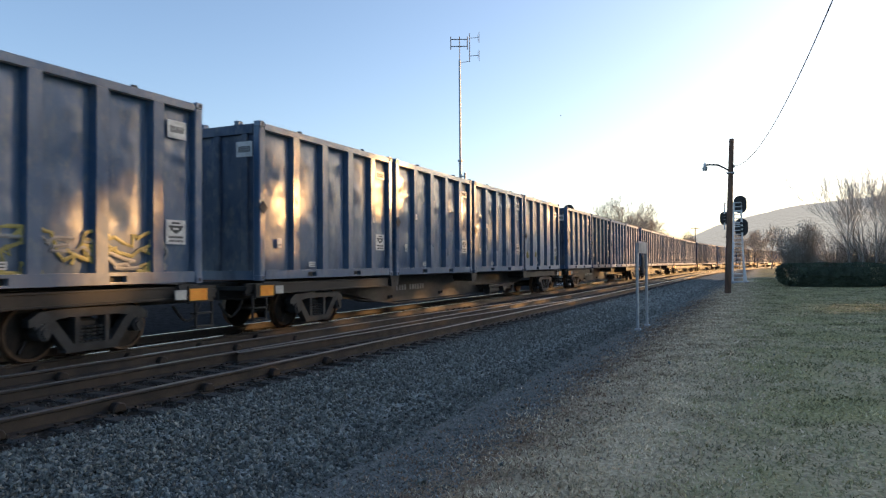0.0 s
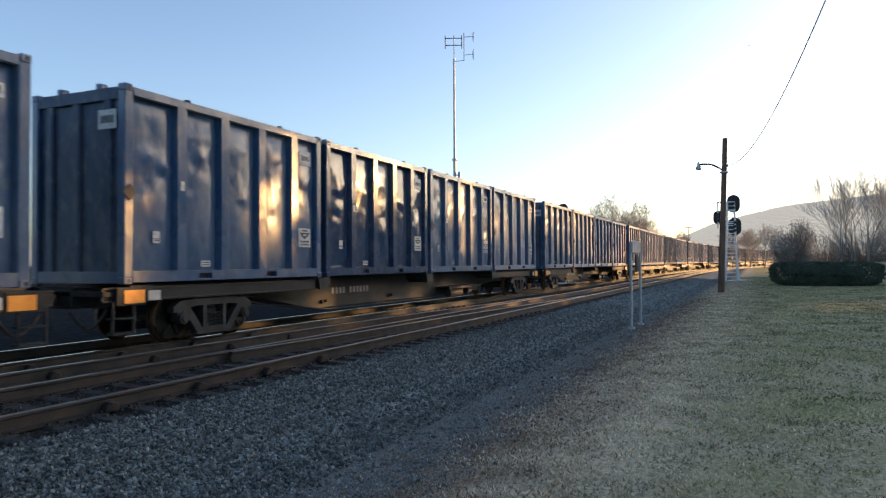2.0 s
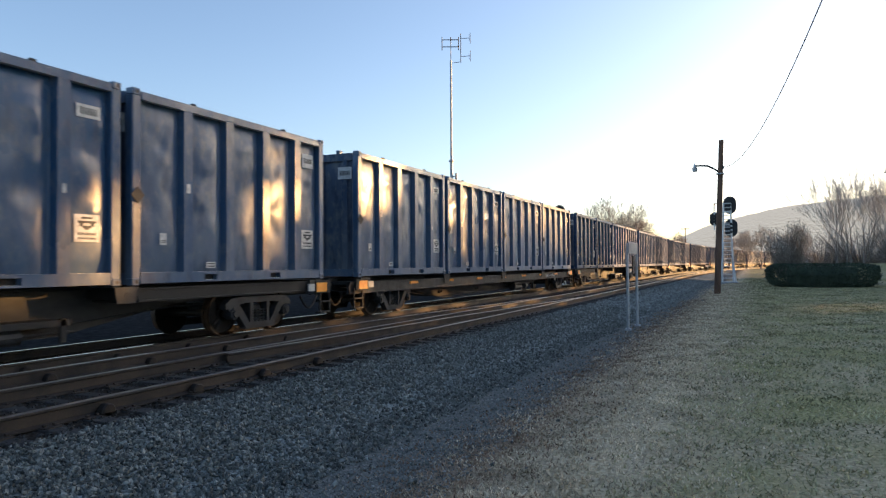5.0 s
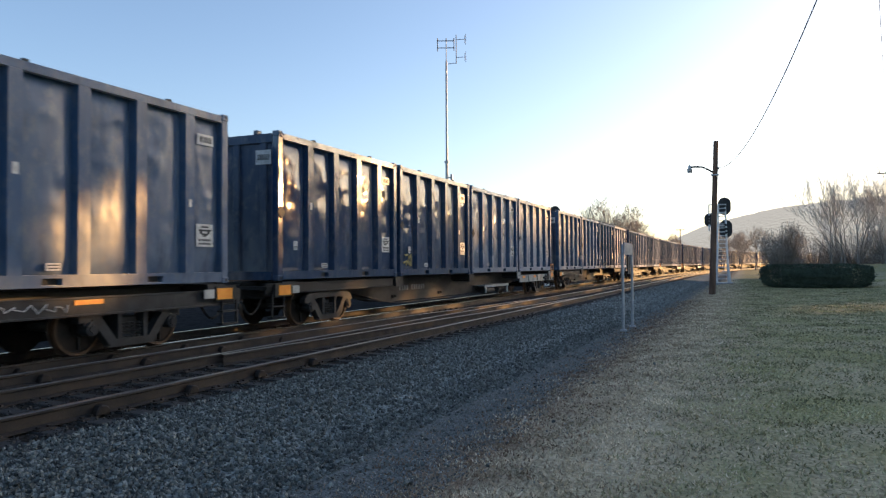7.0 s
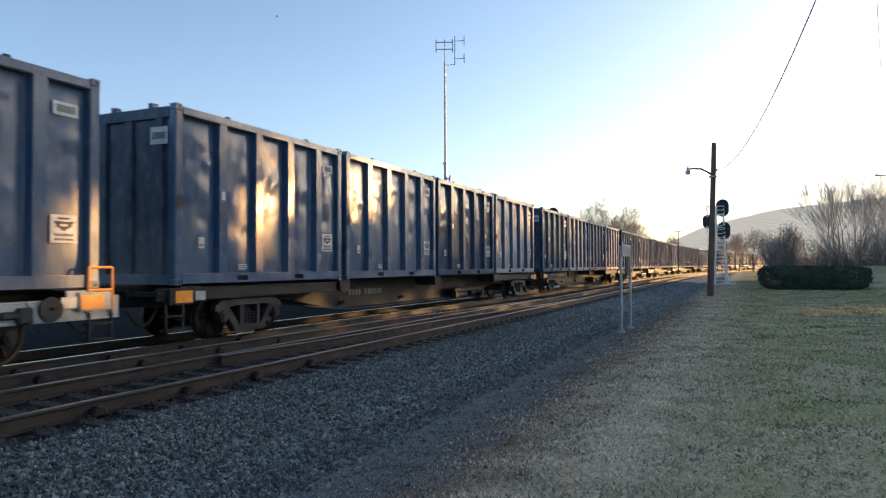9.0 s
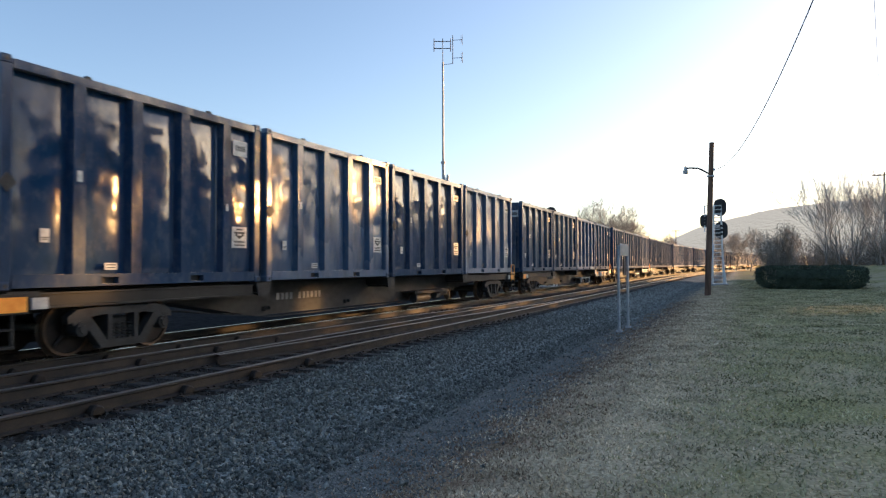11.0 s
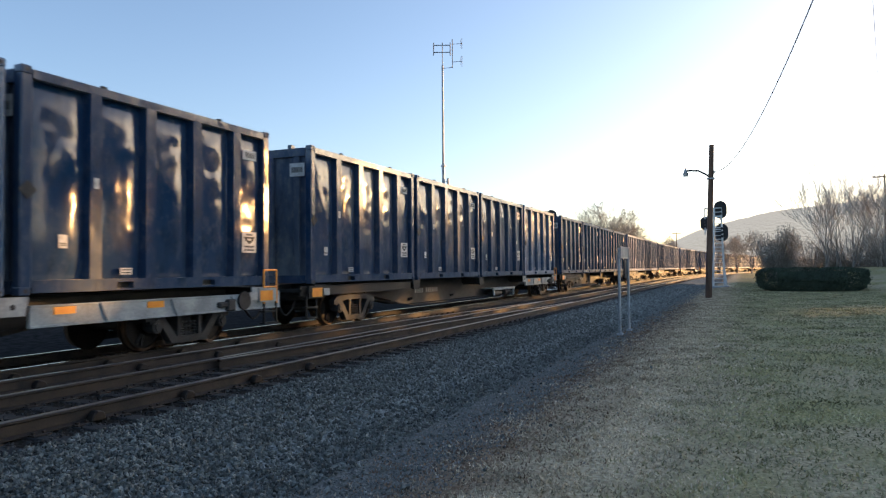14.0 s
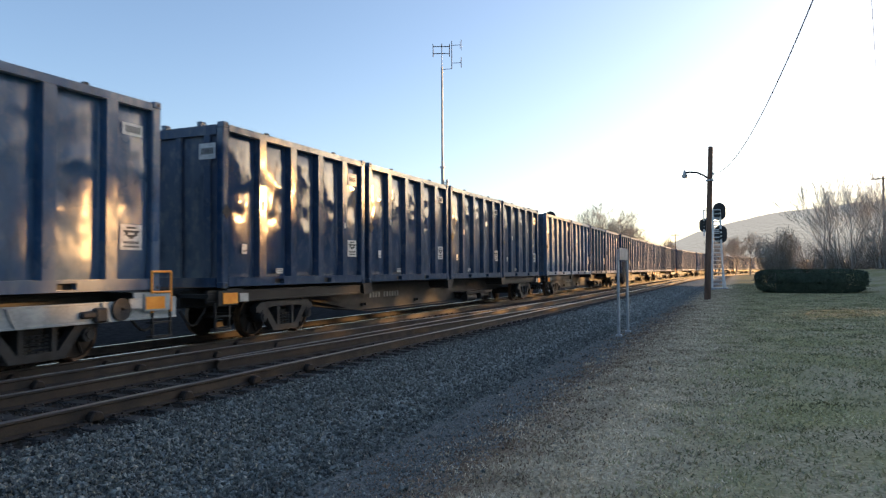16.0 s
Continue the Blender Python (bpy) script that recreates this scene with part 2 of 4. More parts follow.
M["frame_worn"] = paint_material("worn_navy_frame_paint", 0.24, 0.02, FADED, 0.06, 1.6, 0.8)
M["frame_dusty"] = paint_material("dusty_navy_frame_paint", 0.28, 0.02, FADED, 0.1, 1.6, 0.9)
# lighter navy copy for the ends; its heavier film stands for light there
M["paint_end"] = paint_material("lit_navy_end_paint", 0.45, 0.02, NAVY, 0.24, 1.35)
GROUND = ground_material()


# ---- mesh helpers ----
def box(bm, x0, x1, y0, y1, z0, z1):
    v = [bm.verts.new((x, y, z)) for x in (x0, x1) for y in (y0, y1) for z in (z0, z1)]
    for a, b, c, d in ((0, 1, 3, 2), (4, 6, 7, 5), (0, 4, 5, 1), (2, 3, 7, 6), (0, 2, 6, 4), (1, 5, 7, 3)):
        bm.faces.new((v[a], v[b], v[c], v[d]))


def rod(bm, a, b, r, r2=None, n=8, caps=True):
    a, b = Vector(a), Vector(b)
    q = (b - a).to_track_quat("Z", "Y")
    rings = []
    for p, rad in ((a, r), (b, r if r2 is None else r2)):
        rings.append([bm.verts.new(p + q @ Vector((rad * math.cos(k * math.tau / n), rad * math.sin(k * math.tau / n), 0))) for k in range(n)])
    for k in range(n):
        bm.faces.new((rings[0][k], rings[0][(k + 1) % n], rings[1][(k + 1) % n], rings[1][k]))
    if caps:
        bm.faces.new(rings[0][::-1])
        bm.faces.new(rings[1])


def slab(bm, outline, y0, y1):
    """A plate: an outline in x, z, thick from y0 to y1."""
    a = [bm.verts.new((x, y0, z)) for x, z in outline]
    b = [bm.verts.new((x, y1, z)) for x, z in outline]
    bm.faces.new(a)
    bm.faces.new(b[::-1])
    for k in range(len(a)):
        j = (k + 1) % len(a)
        bm.faces.new((a[j], a[k], b[k], b[j]))


def part(name, bm, mat, parent=None, label="", bevel=0.0, smooth=False):
    if bevel:
        bmesh.ops.bevel(bm, geom=bm.edges[:], offset=bevel, segments=1, affect="EDGES")
    bmesh.ops.recalc_face_normals(bm, faces=bm.faces[:])
    me = bpy.data.meshes.new(name)
    bm.to_mesh(me)
    bm.free()
    me.materials.append(M[mat] if isinstance(mat, str) else mat)
    if smooth:
        me.shade_smooth()
    ob = new(name, me)
    ob.parent = parent
    if label:
        ob["label"] = label
    return ob


def boxes(name, mat, parent, *sizes, label="", bevel=0.0):
    bm = bmesh.new()
    for s in sizes:
        box(bm, *s)
    return part(name, bm, mat, parent, label, bevel)


# ---- the line of the tracks: straight, then a long bend to the right ----
BEND, RADIUS = 89.9, 725.0
TRAIN_Y, NEAR_Y, RAIL_Z = 11.25, 7.62, 0.10


def along(s, y):
    """The place at s metres along the line, y metres to the left of the camera's own line, and the heading."""
    a = max(s - BEND, 0) / RADIUS
    if a == 0:
        return s, y, 0.0
    return BEND + (RADIUS + y) * math.sin(a), -RADIUS + (RADIUS + y) * math.cos(a), -a


# ---- ground ----
def ground_height(x, y):
    d = abs(y - 9.4)
    z = -0.11 if d < 4.2 else -0.11 - min((d - 4.2) * 0.12, 0.12)
    if y < 3.4:
        z += min((3.4 - y) / 2.0, 1.0) * 0.23
    bank = min(max((-y - 3.5) / 7, 0), 1) * min(max((x - 48) / 22, 0), 1) * min(max((125 - x) / 30, 0), 1)
    return z + 1.5 * bank


bm = bmesh.new()
xs = [-3000, -800, -200, -60] + [-20 + 2 * i for i in range(60)] + [110, 130, 160, 200, 260, 340, 450, 700, 1200, 2500, 4500]
ys = [-3000, -900, -300, -100, -60, -40, -25, -15, -10] + [-8 + 0.5 * i for i in range(56)] + [22, 30, 50, 100, 300, 900, 3000]
grid = [[bm.verts.new((x, y, ground_height(x, y))) for y in ys] for x in xs]
for i in range(len(xs) - 1):
    for j in range(len(ys) - 1):
        bm.faces.new((grid[i][j], grid[i + 1][j], grid[i + 1][j + 1], grid[i][j + 1]))
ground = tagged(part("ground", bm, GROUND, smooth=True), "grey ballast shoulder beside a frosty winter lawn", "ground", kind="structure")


# ---- tracks ----
RAIL = ((-0.07, 0.0), (0.07, 0.0), (0.07, 0.012), (0.012, 0.035), (0.01, 0.14), (0.037, 0.155), (0.037, 0.182), (0.028, 0.19), (-0.028, 0.19), (-0.037, 0.182), (-0.037, 0.155), (-0.01, 0.14), (-0.012, 0.035), (-0.07, 0.012))


def rail(track, y, head):
    stations = [-40, -20, 0, 20, 40, 60, 80] + [90 + 10 * i for i in range(36)]
    bm = bmesh.new()
    rings = []
    for s in stations:
        rings.append([])
        for u, w in RAIL:
            x, yy, a = along(s, y + u)
            rings[-1].append(bm.verts.new((x, yy, RAIL_Z - 0.19 + w)))
    n = len(RAIL)
    for a, b in zip(rings, rings[1:]):
        for k in range(n):
            f = bm.faces.new((a[k], a[(k + 1) % n], b[(k + 1) % n], b[k]))
            f.material_index = 1 if k in (6, 7, 8) else 0
    ob = part("rail", bm, "rail", track, "long rusty steel rail")
    ob.data.materials.append(M[head])
    return ob


def track(name, y, label, head):
    t = tagged(new(name), label, "railway track", kind="structure")
    rail(t, y - 0.755, head)
    rail(t, y + 0.755, head)
    return t


near_track = track("track_near", NEAR_Y, "empty railway track with rusty rails on ballast", "rail_dull")


def closure(y):
    """How far the turnout's own rails lie from y at s metres along the line."""
    return lambda s: float(np.interp(s, *zip(*y)))


def turnout_rail(parent, line, s0, s1):
    bm, rings, n = bmesh.new(), [], len(RAIL)
    for k in range(41):
        s = s0 + (s1 - s0) * k / 40
        rings.append([bm.verts.new((s, line(s) + u, RAIL_Z - 0.192 + w)) for u, w in RAIL])
    for a, b in zip(rings, rings[1:]):
        for k in range(n):
            bm.faces.new((a[k], a[(k + 1) % n], b[(k + 1) % n], b[k])).material_index = 1 if k in (6, 7, 8) else 0
    bm.faces.new(rings[-1])
    ob = part("closure_rail", bm, "rail", parent, "curved rusty rail of a turnout")
    ob.data.materials.append(M["rail_dull"])


turnout_rail(near_track, closure(((-20, 9.56), (9, 9.53), (13, 9.46), (19, 9.25), (24, 8.88), (31, 8.46))), -20, 31)
turnout_rail(near_track, closure(((9.5, 8.24), (13, 8.0), (18, 7.84), (24, 7.4), (31, 6.96))), 9.5, 31)
train_track = track("track_far", TRAIN_Y, "railway track under the train, polished rails", "rail_head")

# ---- container ----
CL, CW, CH = 6.058, 2.44, 3.53
FLOOR_Z = RAIL_Z + 1.15
POST, DEEP, RIB = 0.2, 0.18, 0.26


def dented_panel(rng, width, height, much=1.0):
    """A sheet hung in the frame, pushed out or in by its load, with creases; its plane is y = 0, the way out -y."""
    nx, nz = 16, 40
    hits = [(rng.uniform(0, width), height * (1 - 0.85 * rng.random() ** 1.6), rng.uniform(0.16, 0.42), rng.uniform(-0.04, 0.03)) for _ in range(8)]
    hits += [(rng.uniform(0.1, width - 0.1), rng.uniform(0.8, height - 0.1), rng.uniform(0.06, 0.13), rng.choice((-1, 1)) * rng.uniform(0.012, 0.03)) for _ in range(8)]
    hits += [(rng.uniform(0.45, 0.95) * width, rng.uniform(0.62, 0.93) * height, rng.uniform(0.09, 0.17), rng.uniform(0.025, 0.045)) for _ in range(2)]
    crease = rng.uniform(-0.6, 0.6)
    belly = rng.uniform(0.055, 0.095)
    bm = bmesh.new()
    rows = []
    for j in range(nz + 1):
        rows.append([])
        for i in range(nx + 1):
            x, z = width * i / nx, height * j / nz
            edge = min(1.0, 5 * min(i / nx, 1 - i / nx)) * min(1.0, 7 * min(j / nz, 1 - j / nz))
            d = 0.0
            for hx, hz, r, a in hits:
                d += a * math.exp(-(0.6 * (x - hx) ** 2 + 1.1 * (z - hz) ** 2) / (r * r))
            d += 0.012 * max(0, 1 - abs(x - width / 2 - crease * (z - height * 0.6)) / 0.12) * (z > height * 0.45)
            swell = belly * (1 - abs(2 * i / nx - 1) ** 3.2) * (1 - abs(2 * j / nz - 1) ** 7)
            rows[-1].append(bm.verts.new((x, -swell - min(d * much, 0.11 - belly) * edge, z)))
    for j in range(nz):
        for i in range(nx):
            bm.faces.new((rows[j][i], rows[j][i + 1], rows[j + 1][i + 1], rows[j + 1][i]))
    return bm


def rib_mesh(bm, x, w, y0, y1, z0, z1):
    """A hat-shaped upright: its front is a little narrower than its back."""
    o = ((x - w / 2 - 0.02, y1), (x - w / 2 + 0.012, y0), (x + w / 2 - 0.012, y0), (x + w / 2 + 0.02, y1))
    lo = [bm.verts.new((a, b, z0)) for a, b in o]
    hi = [bm.verts.new((a, b, z1)) for a, b in o]
    bm.faces.new(lo)
    bm.faces.new(hi[::-1])
    for k in range(4):
        j = (k + 1) % 4
        bm.faces.new((lo[j], lo[k], hi[k], hi[j]))


def decal(name, parent, x, z, w, h, y, mat="label", marks=(), label=""):
    """A thin plate facing -y, with print on it: marks are x, z, width, height on the plate."""
    p = boxes(name, mat, parent, (x - w / 2, x + w / 2, y - 0.008, y, z - h / 2, z + h / 2), label=label)
    if marks:
        printed = boxes("print", "ink", p, *[(x + mx - mw / 2, x + mx + mw / 2, y - 0.011, y - 0.006, z + mz - mh / 2, z + mz + mh / 2) for mx, mz, mw, mh in marks])
        tagged(printed, kind="stuff")
    return p


BARS = tuple((-0.105 + 0.042 * i, 0.0, 0.026, 0.1) for i in range(6))
EMBLEM = ((0, 0.125, 0.12, 0.025), (0, 0.075, 0.2, 0.03), (-0.06, 0.045, 0.04, 0.05), (0.06, 0.045, 0.04, 0.05), (0, 0.015, 0.1, 0.03), (0, -0.01, 0.05, 0.02)) + tuple((-0.085 + 0.034 * i, -0.07, 0.024, 0.03) for i in range(6)) + tuple((-0.085 + 0.034 * i, -0.125, 0.024, 0.025) for i in range(6))


LOOKS = {"fresh": "tall dented glossy navy blue steel waste container", "worn": "tall dented and scuffed navy blue waste container", "dusty": "tall dented navy waste container under pale dust"}


def container(seed, wear="worn", near=True):
    """near: with the small fittings; those that stay far off go without."""
    rng = random.Random(seed)
    c = tagged(new("waste_container"), LOOKS[wear], "container", "containers on the train")
    y, h = -CW / 2, CL / 2
    # bottom rail of the seen side in pieces, so that the two fork pockets are real openings
    for side in (1, -1):
        y0, y1 = (y + 0.01, y + 0.13) if side > 0 else (-y - 0.13, -y - 0.01)
        bm = bmesh.new()
        cuts = (-h + POST, -1.05 - 0.18, -1.05 + 0.18, 1.05 - 0.18, 1.05 + 0.18, h - POST)
        for x0, x1 in ((cuts[0], cuts[1]), (cuts[2], cuts[3]), (cuts[4], cuts[5])):
            box(bm, x0, x1, y0, y1, 0.03, 0.23)
        for x0, x1 in ((cuts[1], cuts[2]), (cuts[3], cuts[4])):
            box(bm, x0, x1, y0, y1, 0.03, 0.065)
            box(bm, x0, x1, y0, y1, 0.175, 0.23)
        part("bottom_rail", bm, "frame_" + wear, c)
        boxes("top_rail", "frame_" + wear, c, (-h + POST, h - POST, y0, y1, CH - 0.17, CH - 0.03))
    # solid black boxes stand for the dark inside the pockets
    for x in (-1.05, 1.05) if near else ():
        boxes("fork_pocket", "black", c, (x - 0.2, x + 0.2, y + 0.14, -y - 0.14, 0.04, 0.2))
    for x in (-h, h - POST):
        for y0 in (y, -y - POST):
            boxes("corner_post", "frame_" + wear, c, (x, x + POST, y0 + 0.008, y0 + POST - 0.008, 0.1, CH - 0.1), bevel=0.02)
            for z in (0.0, CH - 0.12):
                if not near and y0 > 0:
                    continue
                dx = 0.012 if x < 0 else -0.012
                cb = boxes("corner_casting", "frame_" + wear, c, (x - dx, x + POST - 0.02 - dx, y0 - (0.01 if y0 < 0 else -0.01), y0 + 0.17, z, z + 0.13), bevel=0.014)
                # a black disc on the face stands for the dark of the hole
                if y0 < 0 and near:
                    bm = bmesh.new()
                    rod(bm, (x + POST / 2 - dx, y0 - 0.013, z + 0.065), (x + POST / 2 - dx, y0 + 0.02, z + 0.065), 0.035, n=10)
                    part("hole", bm, "black", cb)
    step = (CL - 0.2) / 5
    for k in range(5):
        bm = dented_panel(rng, step, CH - 0.36, 0.5 if wear == "fresh" else 0.85)
        ob = part("side_panel", bm, "paint_" + wear, c, smooth=True)
        ob.location = (-h + 0.1 + k * step, y + DEEP, 0.2)
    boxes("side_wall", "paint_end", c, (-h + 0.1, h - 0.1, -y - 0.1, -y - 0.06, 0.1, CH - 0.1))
    for k in range(1, 5):
        bm = bmesh.new()
        x = -h + 1.36 + (k - 1) * 1.2
        rib_mesh(bm, x, RIB, y + 0.015, y + DEEP + 0.03, 0.2, CH - 0.14)
        part("rib", bm, "frame_" + wear, c)
    for e in (-1, 1):
        x = e * (h - 0.09)
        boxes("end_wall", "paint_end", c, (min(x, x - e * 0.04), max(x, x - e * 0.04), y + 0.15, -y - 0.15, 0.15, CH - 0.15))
        a, b = sorted((e * (h - 0.1), e * (h - 0.02)))
        if not near and e > 0:
            continue
        for yy in (-0.75, 0.05, 0.75):
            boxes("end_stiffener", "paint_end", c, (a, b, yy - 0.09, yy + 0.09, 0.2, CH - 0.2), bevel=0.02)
        a, b = sorted((e * (h - 0.16), e * (h - 0.01)))
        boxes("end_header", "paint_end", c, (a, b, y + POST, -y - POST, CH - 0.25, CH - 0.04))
        boxes("end_sill", "frame_" + wear, c, (a, b, y + POST, -y - POST, 0.02, 0.22))
        for yy in (-0.55, 0.45) if near else ():
            boxes("hinge", "frame_" + wear, c, (a - 0.01, b + 0.01, yy - 0.06, yy + 0.06, CH - 0.05, CH + 0.06), bevel=0.012)
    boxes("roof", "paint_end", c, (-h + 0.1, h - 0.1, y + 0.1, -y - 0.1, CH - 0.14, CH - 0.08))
    for k in range(2) if near else ():
        x = -1.5 + 2.9 * k
        boxes("tarp_hook", "steel_dark", c, (x - 0.05, x + 0.05, y + 0.02, y + 0.09, CH - 0.03, CH + 0.015))
    # diamond plate at the leading post
    bm = bmesh.new()
    x, z = -h + 0.1, 1.42 + 0.2
    slab(bm, ((x - 0.15, z), (x, z - 0.15), (x + 0.15, z), (x, z + 0.15)), y - 0.02, y - 0.008)
    part("placard_holder", bm, "truck", c, "scratched diamond placard holder")
    yp = y + DEEP - 0.1
    if not near:
        decal("emblem_label", c, 2.4, 0.98, 0.48, 0.46, yp, label="white label")
        decal("number_label", c, 2.42, 2.93, 0.46, 0.22, yp, label="white number label")
        return c
    decal("emblem_label", c, 2.4, 0.98, 0.48, 0.46, yp, "label", [(1.75 * a, 1.36 * b, 1.75 * w, 1.36 * h_) for a, b, w, h_ in EMBLEM], "white label with dark print")
    tall = 0.34 if seed % 3 == 0 else 0.22
    decal("number_label", c, 2.42, 2.93, 0.46, tall, yp, "label", [(1.35 * a, b, 1.35 * w, 1.2 * h_) for a, b, w, h_ in BARS], "white number label")
    decal("warning_label", c, -2.25, 0.85, 0.16, 0.22, yp, "label", ((0, -0.06, 0.12, 0.015), (0, -0.03, 0.12, 0.015)), "white and yellow sticker")
    decal("notice_label", c, -1.0, 0.36, 0.26, 0.12, yp - 0.02, "label", ((0, 0.025, 0.2, 0.02), (0, -0.025, 0.2, 0.02)), "small white notice")
    decal("rib_label", c, -1.67, 1.85, 0.1, 0.18, y + 0.012, "label", (), "faded pinkish sticker")
    if seed % 2:
        decal("rib_label", c, 1.93, 1.6, 0.07, 0.15, y + 0.012, "label", (), "small white sticker")
    # plate on the end wall
    p = boxes("end_label", "label", c, (-h - 0.0, -h + 0.01, -1.0, -0.56, 2.76, 3.1), label="white number plate on the end")
    boxes("print", "ink", p, *[(-h - 0.004, -h + 0.004, -0.95 + 0.058 * i, -0.912 + 0.058 * i, 2.86, 3.0) for i in range(6)])
    return c


def beam(name, mat, parent, x0, x1, y, z0, z1, deep=0.06, web=0.015, label=""):
    """A channel along x: web and two flanges in one profile."""
    o = ((y - deep / 2, z0), (y + deep / 2, z0), (y + deep / 2, z0 + 0.03), (y + web, z0 + 0.035), (y + web, z1 - 0.035), (y + deep / 2, z1 - 0.03), (y + deep / 2, z1), (y - deep / 2, z1), (y - deep / 2, z1 - 0.03), (y - web, z1 - 0.035), (y - web, z0 + 0.035), (y - deep / 2, z0 + 0.03))
    bm = bmesh.new()
    a = [bm.verts.new((x0, u, v)) for u, v in o]
    b = [bm.verts.new((x1, u, v)) for u, v in o]
    bm.faces.new(a)
    bm.faces.new(b[::-1])
    for k in range(len(o)):
        q = (k + 1) % len(o)
        bm.faces.new((a[q], a[k], b[k], b[q]))
    return part(name, bm, mat, parent, label)


# ---- flat cars ----
GAP, CAR_GAP = 0.242, 1.719
PITCH = 4 * CL + 3 * GAP + CAR_GAP
TRUCK_X = 10.1
WHEEL_R = 0.457


def wheelset():
    """One axle with its two wheels; the axle lies along y through its origin."""
    bm = bmesh.new()
    rod(bm, (0, -0.98, 0), (0, 0.98, 0), 0.08, n=12)
    for s in (-1, 1):
        rod(bm, (0, s * 0.79, 0), (0, s * 0.66, 0), WHEEL_R, n=32, caps=False)
        for r0, r1, y0, y1 in ((WHEEL_R, WHEEL_R - 0.05, 0.79, 0.79), (WHEEL_R - 0.05, WHEEL_R - 0.06, 0.79, 0.755), (WHEEL_R - 0.06, 0.16, 0.755, 0.77)):
            rod(bm, (0, s * y0, 0), (0, s * (y1 - 0.0005), 0), r0, r1, 32, False)
        rod(bm, (0, s * 0.69, 0), (0, s * 0.655, 0), WHEEL_R + 0.028, n=32)
        rod(bm, (0, s * 0.83, 0), (0, s * 0.79, 0), 0.14, n=16)
        # spoke-like ribs on the plate, so that the turning shows
        for k in range(3):
            a = k * math.tau / 3
            rod(bm, (0.15 * math.cos(a), s * 0.795, 0.15 * math.sin(a)), (0.36 * math.cos(a), s * 0.795, 0.36 * math.sin(a)), 0.03, n=6)
    bmesh.ops.remove_doubles(bm, verts=bm.verts[:], dist=0.0012)
    ob = part("wheelset", bm, "wheel", None, "rusty wheelset with a worn tread")
    ob.data.materials.append(M["rust"])
    for f in ob.data.polygons:
        if math.hypot(f.center.x, f.center.z) > WHEEL_R - 0.03:
            f.material_index = 1
    return ob


def truck(parent, x):
    """A two-axle truck: cast side frames, bolster, springs and roller bearings."""
    z = WHEEL_R - 1.15
    t = boxes("truck", "steel_dark", parent, (-0.22, 0.22, -0.95, 0.95, -0.13, 0.17), label="cast steel two-axle truck", bevel=0.04)
    t.location = (x, 0, z)
    for s in (-1, 1):
        y0, y1 = (-1.09, -0.92) if s < 0 else (0.92, 1.09)
        bm = bmesh.new()
        slab(bm, ((-1.12, 0.1), (-1.12, 0.22), (-0.95, 0.33), (-0.55, 0.36), (0.55, 0.36), (0.95, 0.33), (1.12, 0.22), (1.12, 0.1), (0.8, 0.17), (0.5, 0.22), (-0.5, 0.22), (-0.8, 0.17)), y0, y1)
        slab(bm, ((-0.9, 0.2), (-0.72, 0.24), (-0.34, -0.24), (-0.48, -0.33)), y0, y1)
        slab(bm, ((0.72, 0.24), (0.9, 0.2), (0.48, -0.33), (0.34, -0.24)), y0, y1)
        slab(bm, ((-0.5, -0.35), (0.5, -0.35), (0.46, -0.22), (-0.46, -0.22)), y0, y1)
        slab(bm, ((-0.33, -0.24), (-0.24, -0.24), (-0.24, 0.24), (-0.33, 0.24)), y0, y1)
        slab(bm, ((0.24, -0.24), (0.33, -0.24), (0.33, 0.24), (0.24, 0.24)), y0, y1)
        part("side_frame", bm, "truck", t, "dusty cast side frame")
        bm = bmesh.new()
        for k in range(4):
            xx = -0.18 + 0.12 * k
            for j in range(5):
                rod(bm, (xx, (y0 + y1) / 2, -0.22 + 0.06 * j), (xx, (y0 + y1) / 2, -0.185 + 0.06 * j), 0.055, n=8)
        tagged(part("spring_pack", bm, "steel_dark", t), kind="stuff")
        for dx in (-0.89, 0.89):
            bm = bmesh.new()
            yo = -1.14 if s < 0 else 1.14
            rod(bm, (dx, 0.93 * s, 0), (dx, yo, 0), 0.12, n=14)
            rod(bm, (dx, yo, 0), (dx, yo + 0.03 * s, 0), 0.07, n=10)
            for q in range(3):
                a = q * math.tau / 3 + 0.5
                rod(bm, (dx + 0.075 * math.cos(a), yo, 0.075 * math.sin(a)), (dx + 0.075 * math.cos(a), yo + 0.02 * s, 0.075 * math.sin(a)), 0.018, n=6)
            part("bearing", bm, "truck", t, "bearing end cap with bolts")
            boxes("bearing_adapter", "truck", t, (dx - 0.14, dx + 0.14, y0, y1, 0.06, 0.14))
    return t


def tube(name, pts, r, mat, parent=None, label="", n=6):
    """A round bar bent along the points."""
    pts = [Vector(p) for p in pts]
    bm = bmesh.new()
    rings = []
    for k, p in enumerate(pts):
        d = pts[min(k + 1, len(pts) - 1)] - pts[max(k - 1, 0)]
        q = d.to_track_quat("Z", "Y")
        rings.append([bm.verts.new(p + q @ Vector((r * math.cos(i * math.tau / n), r * math.sin(i * math.tau / n), 0))) for i in range(n)])
    for a, b in zip(rings, rings[1:]):
        s = min(range(n), key=lambda s: (a[0].co - b[s].co).length)
        for i in range(n):
            bm.faces.new((a[i], a[(i + 1) % n], b[(i + 1 + s) % n], b[(i + s) % n]))
    bm.faces.new(rings[0][::-1])
    bm.faces.new(rings[-1])
    return part(name, bm, mat, parent, label)


def hose_points(x, y, z0, w, drop, n=9):
    return [(x + w * (i / (n - 1) - 0.5), y, z0 - drop * math.sin(math.pi * i / (n - 1))) for i in range(n)]


